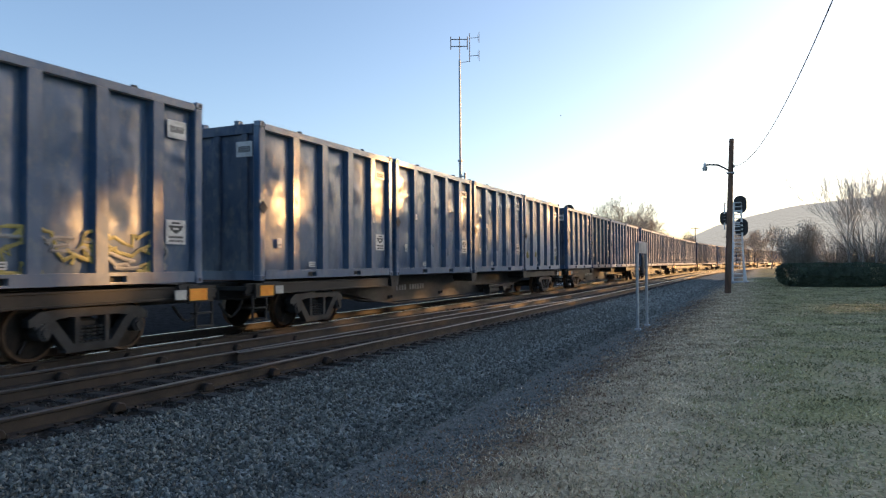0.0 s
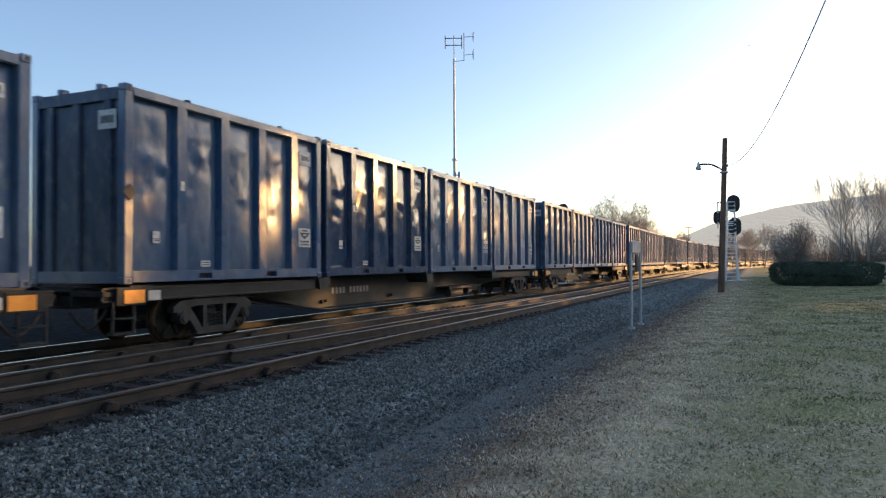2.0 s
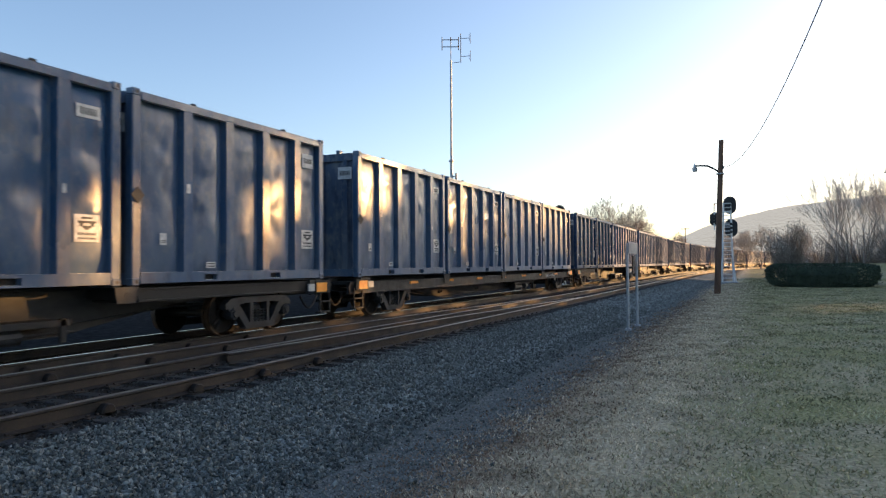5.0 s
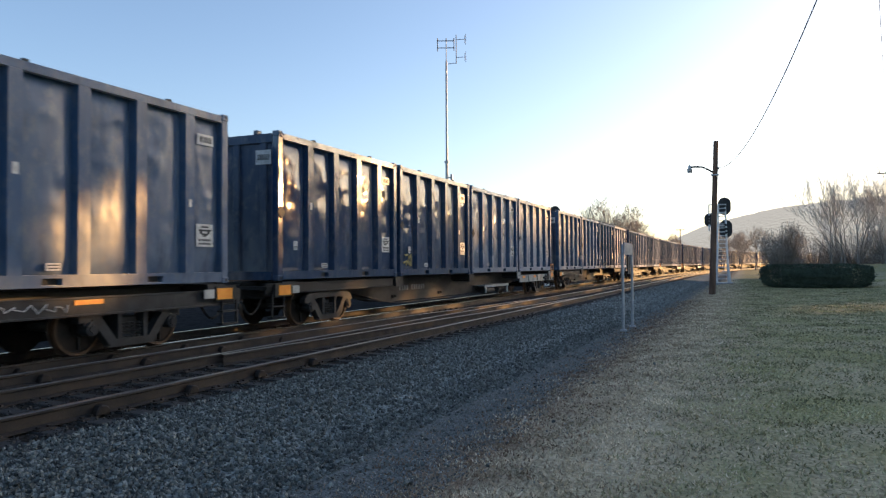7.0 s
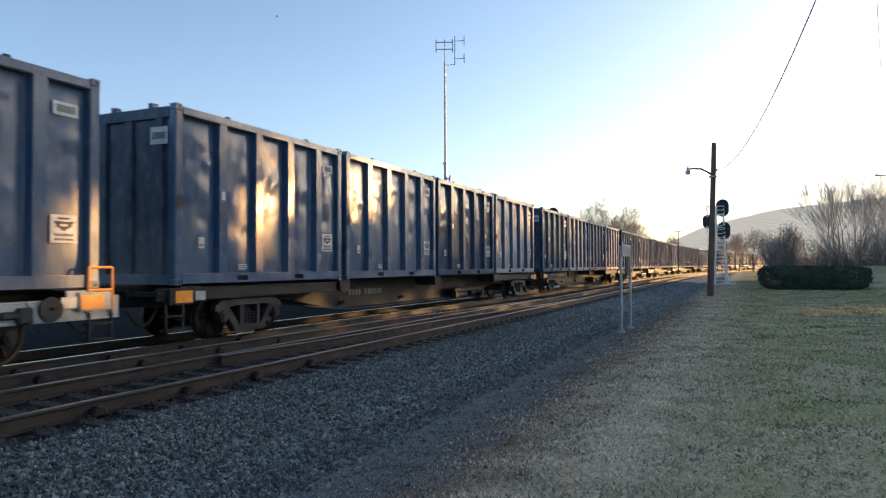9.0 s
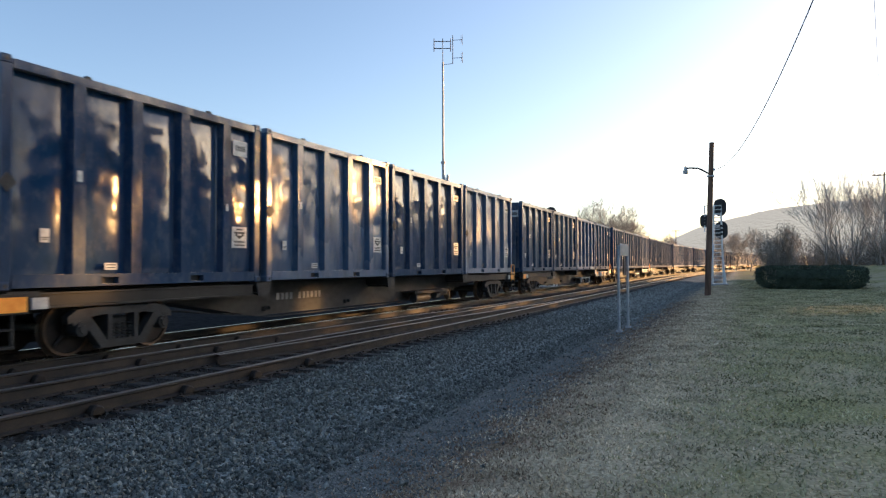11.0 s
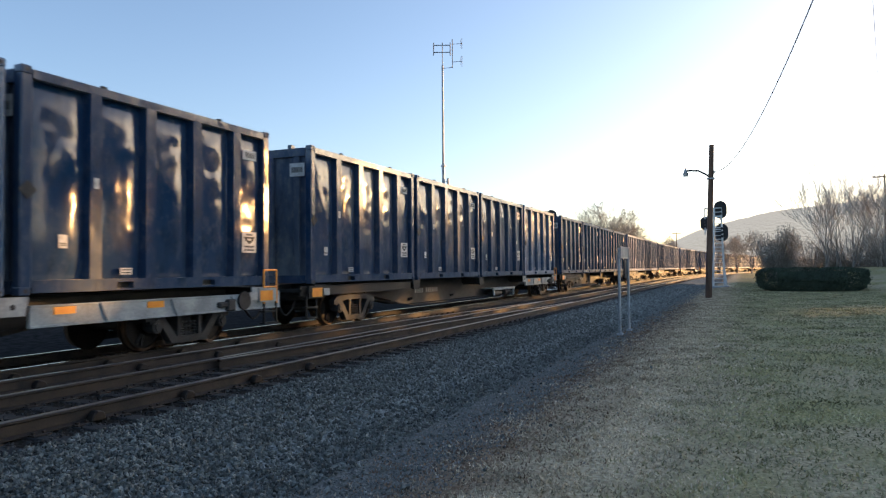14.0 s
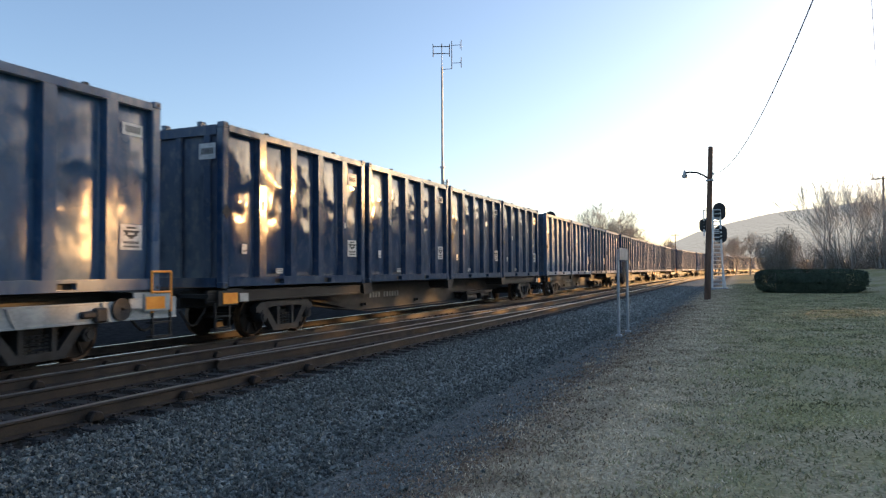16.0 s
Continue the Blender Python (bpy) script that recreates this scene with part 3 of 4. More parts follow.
def flat_car(style, rail=False, near=True):
    """A skeleton flat car; style: dark, white (chalky far end and gear) or sided (full side sills)."""
    names = {"dark": "dark steel skeleton container car with a dusty tan belly sill", "white": "container car with a chalky white end sill and gear", "sided": "container car with full dark side sills and yellow stripes"}
    c = tagged(new("flat_car"), names[style], "rail car", "cars of the train")
    h = PITCH / 2 - 0.45
    # fish-belly centre sill
    bm = bmesh.new()
    slab(bm, ((-h, -0.42), (-8.2, -0.42), (-5.6, -0.85), (5.6, -0.85), (8.2, -0.42), (h, -0.42), (h, -0.06), (-h, -0.06)), -0.42, 0.42)
    sill = part("center_sill", bm, "tan", c, "dusty tan fish-belly sill", bevel=0.015)
    for x in (-5.2, -1.4, 2.6):
        boxes("step_iron", "black", sill, (x - 0.11, x + 0.11, -0.5, -0.42, -0.74, -0.72), (x - 0.11, x - 0.09, -0.5, -0.42, -0.74, -0.64), (x + 0.09, x + 0.11, -0.5, -0.42, -0.74, -0.64))
    letters = boxes("lettering", "spray_white", sill, *[(-4.75 + 0.19 * i, -4.63 + 0.19 * i, -0.428, -0.418, -0.5, -0.33) for i in range(11) if i != 4], label="pale lettering worn to bars")
    tagged(letters, kind="stuff")
    boxes("top_plate", "steel_dark", c, (-h, h, -0.5, 0.5, -0.06, -0.02))
    # cross bearers with a pedestal under every pair of container ends
    for i in range(5):
        x = (i - 2) * (CL + GAP)
        x = max(min(x, 12.1), -12.1)
        boxes("cross_bearer", "steel_dark", c, (x - 0.16, x + 0.16, -1.2, 1.2, -0.24, -0.03), bevel=0.02)
        for s in (-1, 1):
            bm = bmesh.new()
            y0, y1 = sorted((s * 1.19, s * 1.23))
            slab(bm, ((x - 0.26, -0.02), (x - 0.2, -0.31), (x + 0.2, -0.31), (x + 0.26, -0.02)), y0, y1)
            p = part("pedestal", bm, "white_sill" if style == "white" and i > 2 else "truck", c, "grey container pedestal with a hole")
            # black disc in place of the hole's inner dark
            bm = bmesh.new()
            rod(bm, (x, s * 1.235, -0.17), (x, s * 1.2, -0.17), 0.045, n=10)
            part("hole", bm, "black", p)
        if near:
            for s in (-1, 1):
                bm = bmesh.new()
                slab(bm, ((x - 0.04, -0.25), (x + 0.04, -0.25), (x + 0.04, -0.3), (x - 0.04, -0.3)), *sorted((s * 0.42, s * 1.2)))
                part("gusset", bm, "steel_dark", c)
    for e in (-1, 1):
        x0, x1 = sorted((e * 6.6, e * h))
        pale = style == "white" and e > 0
        if pale or style == "sided":
            pass
        else:
            for y in (-1.14, 1.14):
                beam("side_sill", "steel_dark", c, x0, x1, y, -0.3, -0.05, 0.08)
        if pale:
            for s in (-1, 1):
                beam("white_sill", "white_sill", c, x0, x1, s * 1.17, -0.51, -0.16, 0.09, 0.03, "chalky white side sill with stiffeners")
            for xx in (7.9, 9.5, 11.2):
                bm = bmesh.new()
                slab(bm, ((xx - 0.04, -0.17), (xx + 0.04, -0.17), (xx + 0.22, -0.5), (xx + 0.1, -0.5)), -1.24, -1.2)
                part("stiffener", bm, "white_sill", c)
            for xx in (7.2, 9.1):
                boxes("reflector", "yellow", c, (xx - 0.2, xx + 0.2, -1.21, -1.195, -0.32, -0.2), label="yellow reflector strip")
            boxes("brake_valve", "truck", c, (11.0, 11.25, -1.3, -1.15, -0.5, -0.25), (10.75, 11.05, -1.28, -1.12, -0.42, -0.3), bevel=0.03)
            bm = bmesh.new()
            rod(bm, (11.55, -1.28, -0.3), (11.55, -1.24, -0.3), 0.2, n=16)
            rod(bm, (11.55, -1.28, -0.3), (11.55, -1.1, -0.3), 0.04, n=8)
            part("hand_brake", bm, "truck", c)
        boxes("end_platform", "white_sill" if pale else "steel_dark", c, *[tuple(sorted((e * 12.55, e * h))) + (-1.2, 1.2, -0.2, -0.12)])
        # corner plate with an amber reflector
        a, b = sorted((e * 12.05, e * (12.05 + 0.62)))
        boxes("corner_plate", "white_sill" if pale else "steel_dark", c, (a, b, -1.27, -1.22, -0.36, -0.05), label="corner plate")
        a, b = sorted((e * 12.08, e * (12.08 + 0.45)))
        boxes("reflector", "yellow", c, (a, b, -1.282, -1.268, -0.33, -0.1), label="amber reflector plate")
        a, b = sorted((e * 11.72, e * 12.0))
        boxes("info_plate", "galv", c, (a, b, -1.275, -1.25, -0.3, -0.12))
        # steps
        xs_ = e * 12.5
        boxes("sill_step", "steel_dark", c, (xs_ - 0.24, xs_ - 0.2, -1.24, -1.2, -0.85, -0.3), (xs_ + 0.2, xs_ + 0.24, -1.24, -1.2, -0.85, -0.3), (xs_ - 0.24, xs_ + 0.24, -1.26, -1.1, -0.87, -0.83), (xs_ - 0.24, xs_ + 0.24, -1.26, -1.1, -0.6, -0.57))
        # draft gear, coupler and air hose
        a, b = sorted((e * h, e * (PITCH / 2 - 0.02)))
        boxes("coupler", "truck", c, (a, b, -0.1, 0.1, -0.36, -0.16), bevel=0.03)
        boxes("coupler_head", "truck", c, tuple(sorted((e * (PITCH / 2 - 0.26), e * (PITCH / 2 + 0.0)))) + (-0.2, 0.2, -0.4, -0.12), bevel=0.05)
        tube("air_hose", hose_points(e * (h - 0.2), -0.6, -0.45, 0.75, 0.33), 0.03, "black", c, "drooping black air hose")
        tube("cut_lever", [(e * 12.4, -1.2, -0.35), (e * 12.6, -0.7, -0.42), (e * 12.8, -0.2, -0.3)], 0.014, "truck", c)
        if rail and e > 0 or (style == "white" and e > 0):
            bm = bmesh.new()
            for xx in (12.25, 12.72):
                rod(bm, (xx, -1.24, -0.4), (xx, -1.24, 0.36), 0.022, n=8)
            for zz in (-0.02, 0.36):
                rod(bm, (12.25, -1.24, zz), (12.72, -1.24, zz), 0.022, n=8)
            part("handrail", bm, "yellow", c, "amber painted end handrail")
    if style == "sided":
        for s in (-1, 1):
            beam("side_sill", "truck", c, -h, h, s * 1.135, -0.46, -0.14, 0.11, 0.035, "grimy dark grey side sill")
        for k in range(9):
            xx = 12.1 - 3.0 * k
            boxes("reflector", "yellow", c, (xx - 0.28, xx + 0.28, -1.195, -1.165, -0.27, -0.19), label="yellow reflector strip")
        # a scrawl in white paint
        tube("scrawl", [(7.0 + 0.075 * i + 0.05 * math.sin(i * 2.7), -1.2, -0.3 + 0.08 * math.sin(i * 1.9 + 0.3 * (i % 4)) * (1 if i % 3 else 0.3)) for i in range(24)], 0.009, "label", c, "white painted scrawl")
    # air brake gear under the middle
    gear = "white_sill" if style == "white" else "steel_dark"
    boxes("gear_beam", gear, c, (2.2, 5.4, -1.0, -0.94, -0.62, -0.52), (2.3, 2.4, -1.0, -0.94, -0.85, -0.5), (5.2, 5.3, -1.0, -0.94, -0.9, -0.5), (2.2, 5.4, -0.98, -0.4, -0.56, -0.53))
    bm = bmesh.new()
    rod(bm, (2.6, -0.75, -0.78), (3.7, -0.75, -0.78), 0.16, n=16)
    part("air_reservoir", bm, "truck", c)
    bm = bmesh.new()
    rod(bm, (4.2, -0.8, -0.75), (4.6, -0.8, -0.75), 0.13, n=12)
    rod(bm, (4.6, -0.8, -0.75), (5.6, -0.8, -0.75), 0.025, n=6)
    part("brake_cylinder", bm, "truck", c)
    tube("brake_pipe", [(-9, -0.55, -0.5), (-5, -0.5, -0.9), (2, -0.5, -0.9), (8, -0.5, -0.48), (11, -0.6, -0.48)], 0.02, "truck", c)
    for e in (-1, 1):
        truck(c, e * TRUCK_X)
    return c


# ---- trees ----
def branch(bm, rng, p, d, length, r, level, top, spread, least, fork=3):
    """A limb in bent pieces that forks into thinner ones."""
    n = 3 if level < 3 else 2
    pts = [p]
    for k in range(n):
        d = (d + Vector((rng.gauss(0, 0.16), rng.gauss(0, 0.16), rng.gauss(0.08, 0.08)))).normalized()
        pts.append(pts[-1] + d * length / n)
    for k in range(n):
        ra, rb = max(r * (1 - 0.5 * k / n), least), max(r * (1 - 0.5 * (k + 1) / n), least)
        rod(bm[0] if level < 2 else bm[1], pts[k], pts[k + 1], ra, rb, 6 if level < 2 else 3, False)
    if level >= top:
        return
    for k in range(3 if level < fork else 4):
        i = rng.choice(range(1, n + 1)) if k else n
        side = Vector((rng.gauss(0, 1), rng.gauss(0, 1), rng.gauss(0.35, 0.5))).normalized()
        branch(bm, rng, pts[i], (d + side * spread).normalized(), length * rng.uniform(0.62, 0.86), r * rng.uniform(0.42, 0.6), level + 1, top, spread, least, fork)


def tree(name, seed, height, top=5, stems=1, spread=0.75, label="", mat="twig", least=0.008, fork=3, lean=0.25, wide=0.3):
    rng = random.Random(seed)
    t = tagged(new(name), label, "tree")
    bms = [bmesh.new(), bmesh.new()]
    for k in range(stems):
        way = Vector((rng.gauss(0, lean), rng.gauss(0, lean), 1)) if stems > 1 else Vector((0, 0, 1))
        branch(bms, rng, Vector((rng.gauss(0, wide) * (stems > 1), rng.gauss(0, wide) * (stems > 1), -0.1)), way.normalized(), height * rng.uniform(0.3, 0.38), height * 0.02 / stems ** 0.4, 0, top, spread, least, fork)
    part("trunk", bms[0], "bark", t)
    part("crown", bms[1], mat, t, "fine bare twigs")
    return t


def at_bearing(az, dist):
    return dist * math.cos(radians(az)), dist * math.sin(radians(az))


def stand(t, az, dist, turn=0.0, size=1.0, drop=0.0):
    x, y = at_bearing(az, dist)
    t.matrix_basis = Matrix.Translation((x, y, ground_height(x, y) - drop)) @ Matrix.Rotation(turn, 4, "Z") @ Matrix.Diagonal((size, size, size, 1))
    return t


def again(t, az, dist, turn, size):
    c = copy_thing(t, Matrix())
    return stand(c, az, dist, turn, size)


big = stand(tree("roadside_tree", 5, 9.6, 5, 11, 0.27, "tall bare winter tree with several upright stems", least=0.006, lean=0.07, wide=1.2), -6.2, 78)
big2 = again(big, -10.2, 74, 2.0, 0.8)
again(big, -13.5, 66, 1.0, 0.9)
mid = stand(tree("bare_tree", 11, 14.8, 6, 1, 0.78, "rounded bare winter tree behind the train", "twig_dark", 0.016, 1), 10.4, 150)
for az, dist, turn, size in ((9.0, 165, 1.0, 0.86), (8.1, 170, 2.2, 0.8), (7.5, 185, 3.1, 0.62), (5.2, 260, 4.4, 0.8), (1.6, 175, 0.5, 0.62), (0.4, 190, 1.5, 0.6), (-0.6, 170, 2.5, 0.62), (-3.4, 170, 3.5, 0.5), (-8.6, 130, 0.2, 0.45)):
    again(mid, az, dist, turn, size)


def scrub(name, seed, w, h, n, label, mat="scrub", leaf=0.1, thin=0.6):
    """A dense shrub: many crossing stems with small dull leaves."""
    rng = random.Random(seed)
    t = tagged(new(name), label, "bush")
    bm, lv = bmesh.new(), bmesh.new()
    lobes = [(rng.uniform(-w / 3, w / 3), rng.uniform(-w / 3, w / 3), h * rng.uniform(0.3, 0.85), rng.uniform(0.16, 0.3) * w) for _ in range(11)]
    for k in range(n):
        cx, cy, cz, cr = rng.choice(lobes)
        d = Vector((rng.gauss(0, 1), rng.gauss(0, 1), rng.gauss(0, 1))).normalized() * cr * rng.uniform(0.3, 1.15)
        p = Vector((cx, cy, cz)) + d
        p.z = abs(p.z)
        if k % 10 == 0:
            rod(bm, (p.x * 0.3, p.y * 0.3, 0), p * 1.06, 0.03, 0.006, 4, False)
        u = Vector((rng.gauss(0, 1), rng.gauss(0, 1), rng.gauss(0, 1))).normalized() * leaf
        v = u.cross(Vector((rng.gauss(0, 1), rng.gauss(0, 1), rng.gauss(0, 1)))).normalized() * leaf * thin
        lv.faces.new([lv.verts.new(q) for q in (p - u, p + v, p + u, p - v)])
    part("woody_base", bm, "bark", t)
    part("foliage", lv, mat, t)
    return t


bush = stand(scrub("evergreen_bush", 3, 4.4, 5.8, 5000, "dark ragged evergreen bush beyond the hedge", leaf=0.075), -2.3, 82)
low = stand(scrub("thicket", 4, 9, 3.0, 3200, "grey-brown leafless thicket on the far side of the lawn", "twig", 0.26, 0.03), -4.6, 88)
for az, dist, turn, size in ((-7.0, 84, 1, 1.0), (-9.6, 78, 2, 1.0), (-12.5, 74, 3, 1.1), (-3.6, 104, 4, 0.9)):
    again(low, az, dist, turn, size)


# ---- hedge ----
def hedge():
    rng = random.Random(8)
    t = tagged(new("clipped_hedge"), "long clipped dark green hedge on the lawn", "hedge")
    L, D, H = 6.0, 2.6, 1.42
    core, lv = bmesh.new(), bmesh.new()
    box(core, -D / 2 + 0.3, D / 2 - 0.3, -L / 2 + 0.55, L / 2 - 0.55, 0.2, H - 0.14)
    bmesh.ops.bevel(core, geom=core.edges[:], offset=0.5, segments=4, affect="EDGES")
    part("body", core, "hedge", t, smooth=True)
    for k in range(26000):
        x, y, z = rng.uniform(-1, 1), rng.uniform(-1, 1), rng.uniform(-1, 1)
        m = max(abs(x), abs(y), abs(z))
        x, y, z = x / m, y / m, z / m
        s = (abs(x) ** 6 + abs(y) ** 6 + abs(z) ** 6) ** (-1 / 6) * (1 + rng.gauss(0, 0.03))
        p = Vector((x * s * D / 2, y * s * L / 2 * (1 + 0.02 * math.sin(7 * y)), H / 2 + 0.06 + z * s * H / 2))
        p.z = max(p.z + 0.025 * math.sin(p.y * 3.1) * (p.z > 1), 0.02)
        taper = 0.9 + 0.1 * min(1, p.z / 0.6)      # clipped narrower at the foot
        p.x, p.y = p.x * taper, p.y * taper
        u = Vector((rng.gauss(0, 1), rng.gauss(0, 1), rng.gauss(0, 1))).normalized() * 0.045
        v = u.cross(Vector((rng.gauss(0, 1), rng.gauss(0, 1), rng.gauss(0, 1)))).normalized() * 0.03
        lv.faces.new([lv.verts.new(q) for q in (p - u, p + v, p + u, p - v)])
    part("foliage", lv, "hedge", t)
    return t


hd = hedge()
hd.location = (50.0, -4.0, ground_height(50, -4) - 0.02)

# ---- utility pole with a lamp ----
pole = tagged(new("utility_pole"), "bare brown wooden pole carrying a small street lamp", "pole")
bm = bmesh.new()
rod(bm, (0, 0, 0), (0.24, -0.28, 8.0), 0.165, 0.12, 16)
part("shaft", bm, "pole", pole, "weathered brown timber shaft")
tube("lamp_arm", [(0.2, -0.2, 6.3), (0.2, 0.1, 6.52), (0.2, 0.4, 6.68), (0.2, 0.8, 6.72), (0.2, 1.0, 6.7)], 0.05, "steel_dark", pole, "curved lamp arm")
bm = bmesh.new()
rod(bm, (0.2, 1.03, 6.78), (0.2, 1.03, 6.6), 0.07, 0.09, 10)
rod(bm, (0.2, 1.03, 6.6), (0.2, 1.03, 6.42), 0.14, 0.12, 12)
rod(bm, (0.2, 1.03, 6.78), (0.2, 1.03, 6.86), 0.03, n=8)
part("lamp_head", bm, "galv", pole, "small bucket lamp head")
boxes("insulator", "galv", pole, (0.15, 0.25, -0.42, -0.34, 6.5, 6.63), (0.18, 0.22, -0.4, -0.2, 6.55, 6.58))
boxes("band", "galv", pole, (-0.0, 0.4, -0.4, -0.02, 6.2, 6.26))
pole.location = (38.9, 1.66, -0.02)

# ---- overhead wires ----
def wire(name, a, b, sag, r, label):
    a, b = Vector(a), Vector(b)
    pts = [a.lerp(b, i / 40) - Vector((0, 0, 4 * sag * (i / 40) * (1 - i / 40))) for i in range(41)]
    return tagged(tube(name, pts, r, "black"), label, "cable")


wire("overhead_wire", (39.1, 1.3, 6.57), (-2.95, -3.47, 11.95), 2.78, 0.014, "thin dark overhead wire sagging from the wooden pole")

# ---- farther pole with a cross-arm ----
far_pole = tagged(new("utility_pole"), "grey wooden utility pole with a cross-arm among trees", "pole")
bm = bmesh.new()
rod(bm, (0, 0, -0.2), (0, 0, 11.8), 0.16, 0.1, 10)
part("shaft", bm, "pole", far_pole)
boxes("cross_arm", "pole", far_pole, (-0.06, 0.06, -1.2, 1.2, 11.4, 11.55))
for yy in (-1.0, -0.4, 0.4, 1.0):
    boxes("insulator", "galv", far_pole, (-0.04, 0.04, yy - 0.04, yy + 0.04, 11.55, 11.7))
far_pole.location = (*at_bearing(-9.2, 92), 0)
far_pole2 = copy_thing(far_pole, pose(*at_bearing(4.7, 215), -0.1))
wire("overhead_wire", (*at_bearing(-9.2, 92), 11.6), (*at_bearing(-8.4, 14), 9.2), 0.35, 0.009, "thin dark overhead wire")

# ---- sign on two posts, seen from behind ----
sign = tagged(new("trackside_sign"), "galvanised sign panel on two steel posts by the ballast", "sign")
for x, y in ((0, 0), (1.23, -0.04)):
    bm = bmesh.new()
    rod(bm, (x, y, -0.02), (x, y, 2.12), 0.035, n=10)
    part("post", bm, "galv", sign)
    boxes("foot", "galv", sign, (x - 0.07, x + 0.07, y - 0.07, y + 0.07, -0.03, 0.012), (x - 0.06, x - 0.04, y - 0.015, y + 0.015, 0.012, 0.04), (x + 0.04, x + 0.06, y - 0.015, y + 0.015, 0.012, 0.04))
boxes("panel", "galv", sign, (-0.06, 1.29, -0.055, -0.04, 1.86, 2.16), bevel=0.004)
boxes("panel", "black", sign, (0.8, 1.16, -0.01, 0.02, 1.36, 1.82), label="small dark blue-black panel")
boxes("bracket", "galv", sign, (-0.05, 1.28, -0.04, -0.02, 1.9, 1.94), (-0.05, 1.28, -0.04, -0.02, 2.06, 2.1))
sign.location = (17.7, 2.82, -0.03)

# ---- railway signal ----
sig = tagged(new("railway_signal"), "white latticed railway signal mast with black oval heads seen from behind", "signal")
bm = bmesh.new()
for y in (-0.25, 0.25):
    rod(bm, (0, y * 1.7, 0), (0, y, 6.3), 0.075, 0.07, 8)
part("mast", bm, "alum", sig)
for k in range(19):
    bm = bmesh.new()
    y = 0.42 - 0.0085 * k
    rod(bm, (0, -y, 0.4 + 0.31 * k), (0, y, 0.4 + 0.31 * k), 0.034, n=6)
    part("rung", bm, "alum", sig)
bm = bmesh.new()
for x in (-0.35, 0.35):
    for y in (-0.45, 0.45):
        rod(bm, (x * 1.2, y * 1.3, 0), (x * 0.2, y * 0.6, 3.2), 0.05, n=6)
part("brace", bm, "alum", sig)
boxes("footing", "galv", sig, (-0.6, 0.6, -0.75, 0.75, -0.1, 0.12), bevel=0.02)


def signal_head(y, z, w, h):
    bm = bmesh.new()
    pts = [(w / 2 * math.cos(a), (h - w) / 2 * (1 if math.sin(a) > 0 else -1) + w / 2 * math.sin(a)) for a in [math.tau * (k + 0.5) / 28 for k in range(28)]]
    a = [bm.verts.new((0.0, y + u, z + v)) for u, v in pts]
    b = [bm.verts.new((0.03, y + u, z + v)) for u, v in pts]
    bm.faces.new(a)
    bm.faces.new(b[::-1])
    for k in range(28):
        bm.faces.new((a[k], b[k], b[(k + 1) % 28], a[(k + 1) % 28]))
    hd_ = part("signal_head", bm, "black", sig, "black oval signal backing")
    for dz in (-0.3, 0, 0.3):
        bm = bmesh.new()
        rod(bm, (-0.22, y, z + dz * h / 1.35), (0.0, y, z + dz * h / 1.35), 0.11, n=12)
        part("lamp_case", bm, "black", hd_)


signal_head(0.0 - 0.2, 6.15, 0.95, 1.4)
signal_head(-0.28, 4.35, 0.95, 1.4)
signal_head(0.95, 5.1, 0.7, 1.05)
bm = bmesh.new()
rod(bm, (0, 0.95, 4.2), (0, 0.95, 6.35), 0.05, n=8)
for z in (4.6, 5.6, 6.3):
    rod(bm, (0, -0.3, z), (0, 0.95, z), 0.045, n=6)
part("bracket", bm, "alum", sig)
sig.location = (59.6, 1.75, ground_height(59.6, 1.75))
sig_far = copy_thing(sig, Matrix.Translation((58.3, 15.1, -0.3)))

# ---- radio mast behind the train ----
mast = tagged(new("radio_mast"), "tall slim grey radio mast with dipole antennas", "mast")
mx, my, K = 58.8, 25.05, 0.0535
bm = bmesh.new()
rod(bm, (0, 0, -0.2), (0, 0, 11.0), 0.14, 0.14, 12)
rod(bm, (0, 0, 11.0), (0, 0, 20.3), 0.11, 0.09, 12)
rod(bm, (0, 0, 20.3), (0, 0, 22.2), 0.045, 0.04, 8)
rod(bm, (0, 0, 10.95), (0, 0, 11.1), 0.24, n=12)
part("shaft", bm, "galv", mast)
side = Vector((math.sin(radians(23.1)), -math.cos(radians(23.1)), 0))   # across the line of sight


def bar(name, u0, z0, u1, z1, r=0.04):
    bm = bmesh.new()
    rod(bm, side * u0 + Vector((0, 0, z0)), side * u1 + Vector((0, 0, z1)), r, n=6)
    part(name, bm, "black", mast)


for z in (21.55, 22.2):
    bar("boom", -0.8, z, 0.74, z)
for u in (-0.8, 0.72):
    bar("dipole", u, 21.25, u, 22.45)
bar("dipole", 0.0, 21.2, 0.0, 22.45)
bar("bracket", 0.0, 20.05, 0.92, 20.15, 0.025)
bar("side_pole", 0.92, 20.1, 0.92, 22.75, 0.035)
for z in (20.65, 22.3):
    bar("boom", 0.92, z, 1.78, z + 0.05, 0.025)
    bar("dipole", 1.8, z - 0.45, 1.8, z + 0.55, 0.022)
    bar("dipole", 1.7, z - 0.3, 1.7, z + 0.4, 0.016)
bm = bmesh.new()
rod(bm, side * 0.42, side * 0.42 + Vector((0, 0, 9.9)), 0.11, n=10)
part("conduit", bm, "galv", mast)
bar("clamp", 0, 9.6, 0.42, 9.6, 0.05)
mast.location = (mx, my, 0)

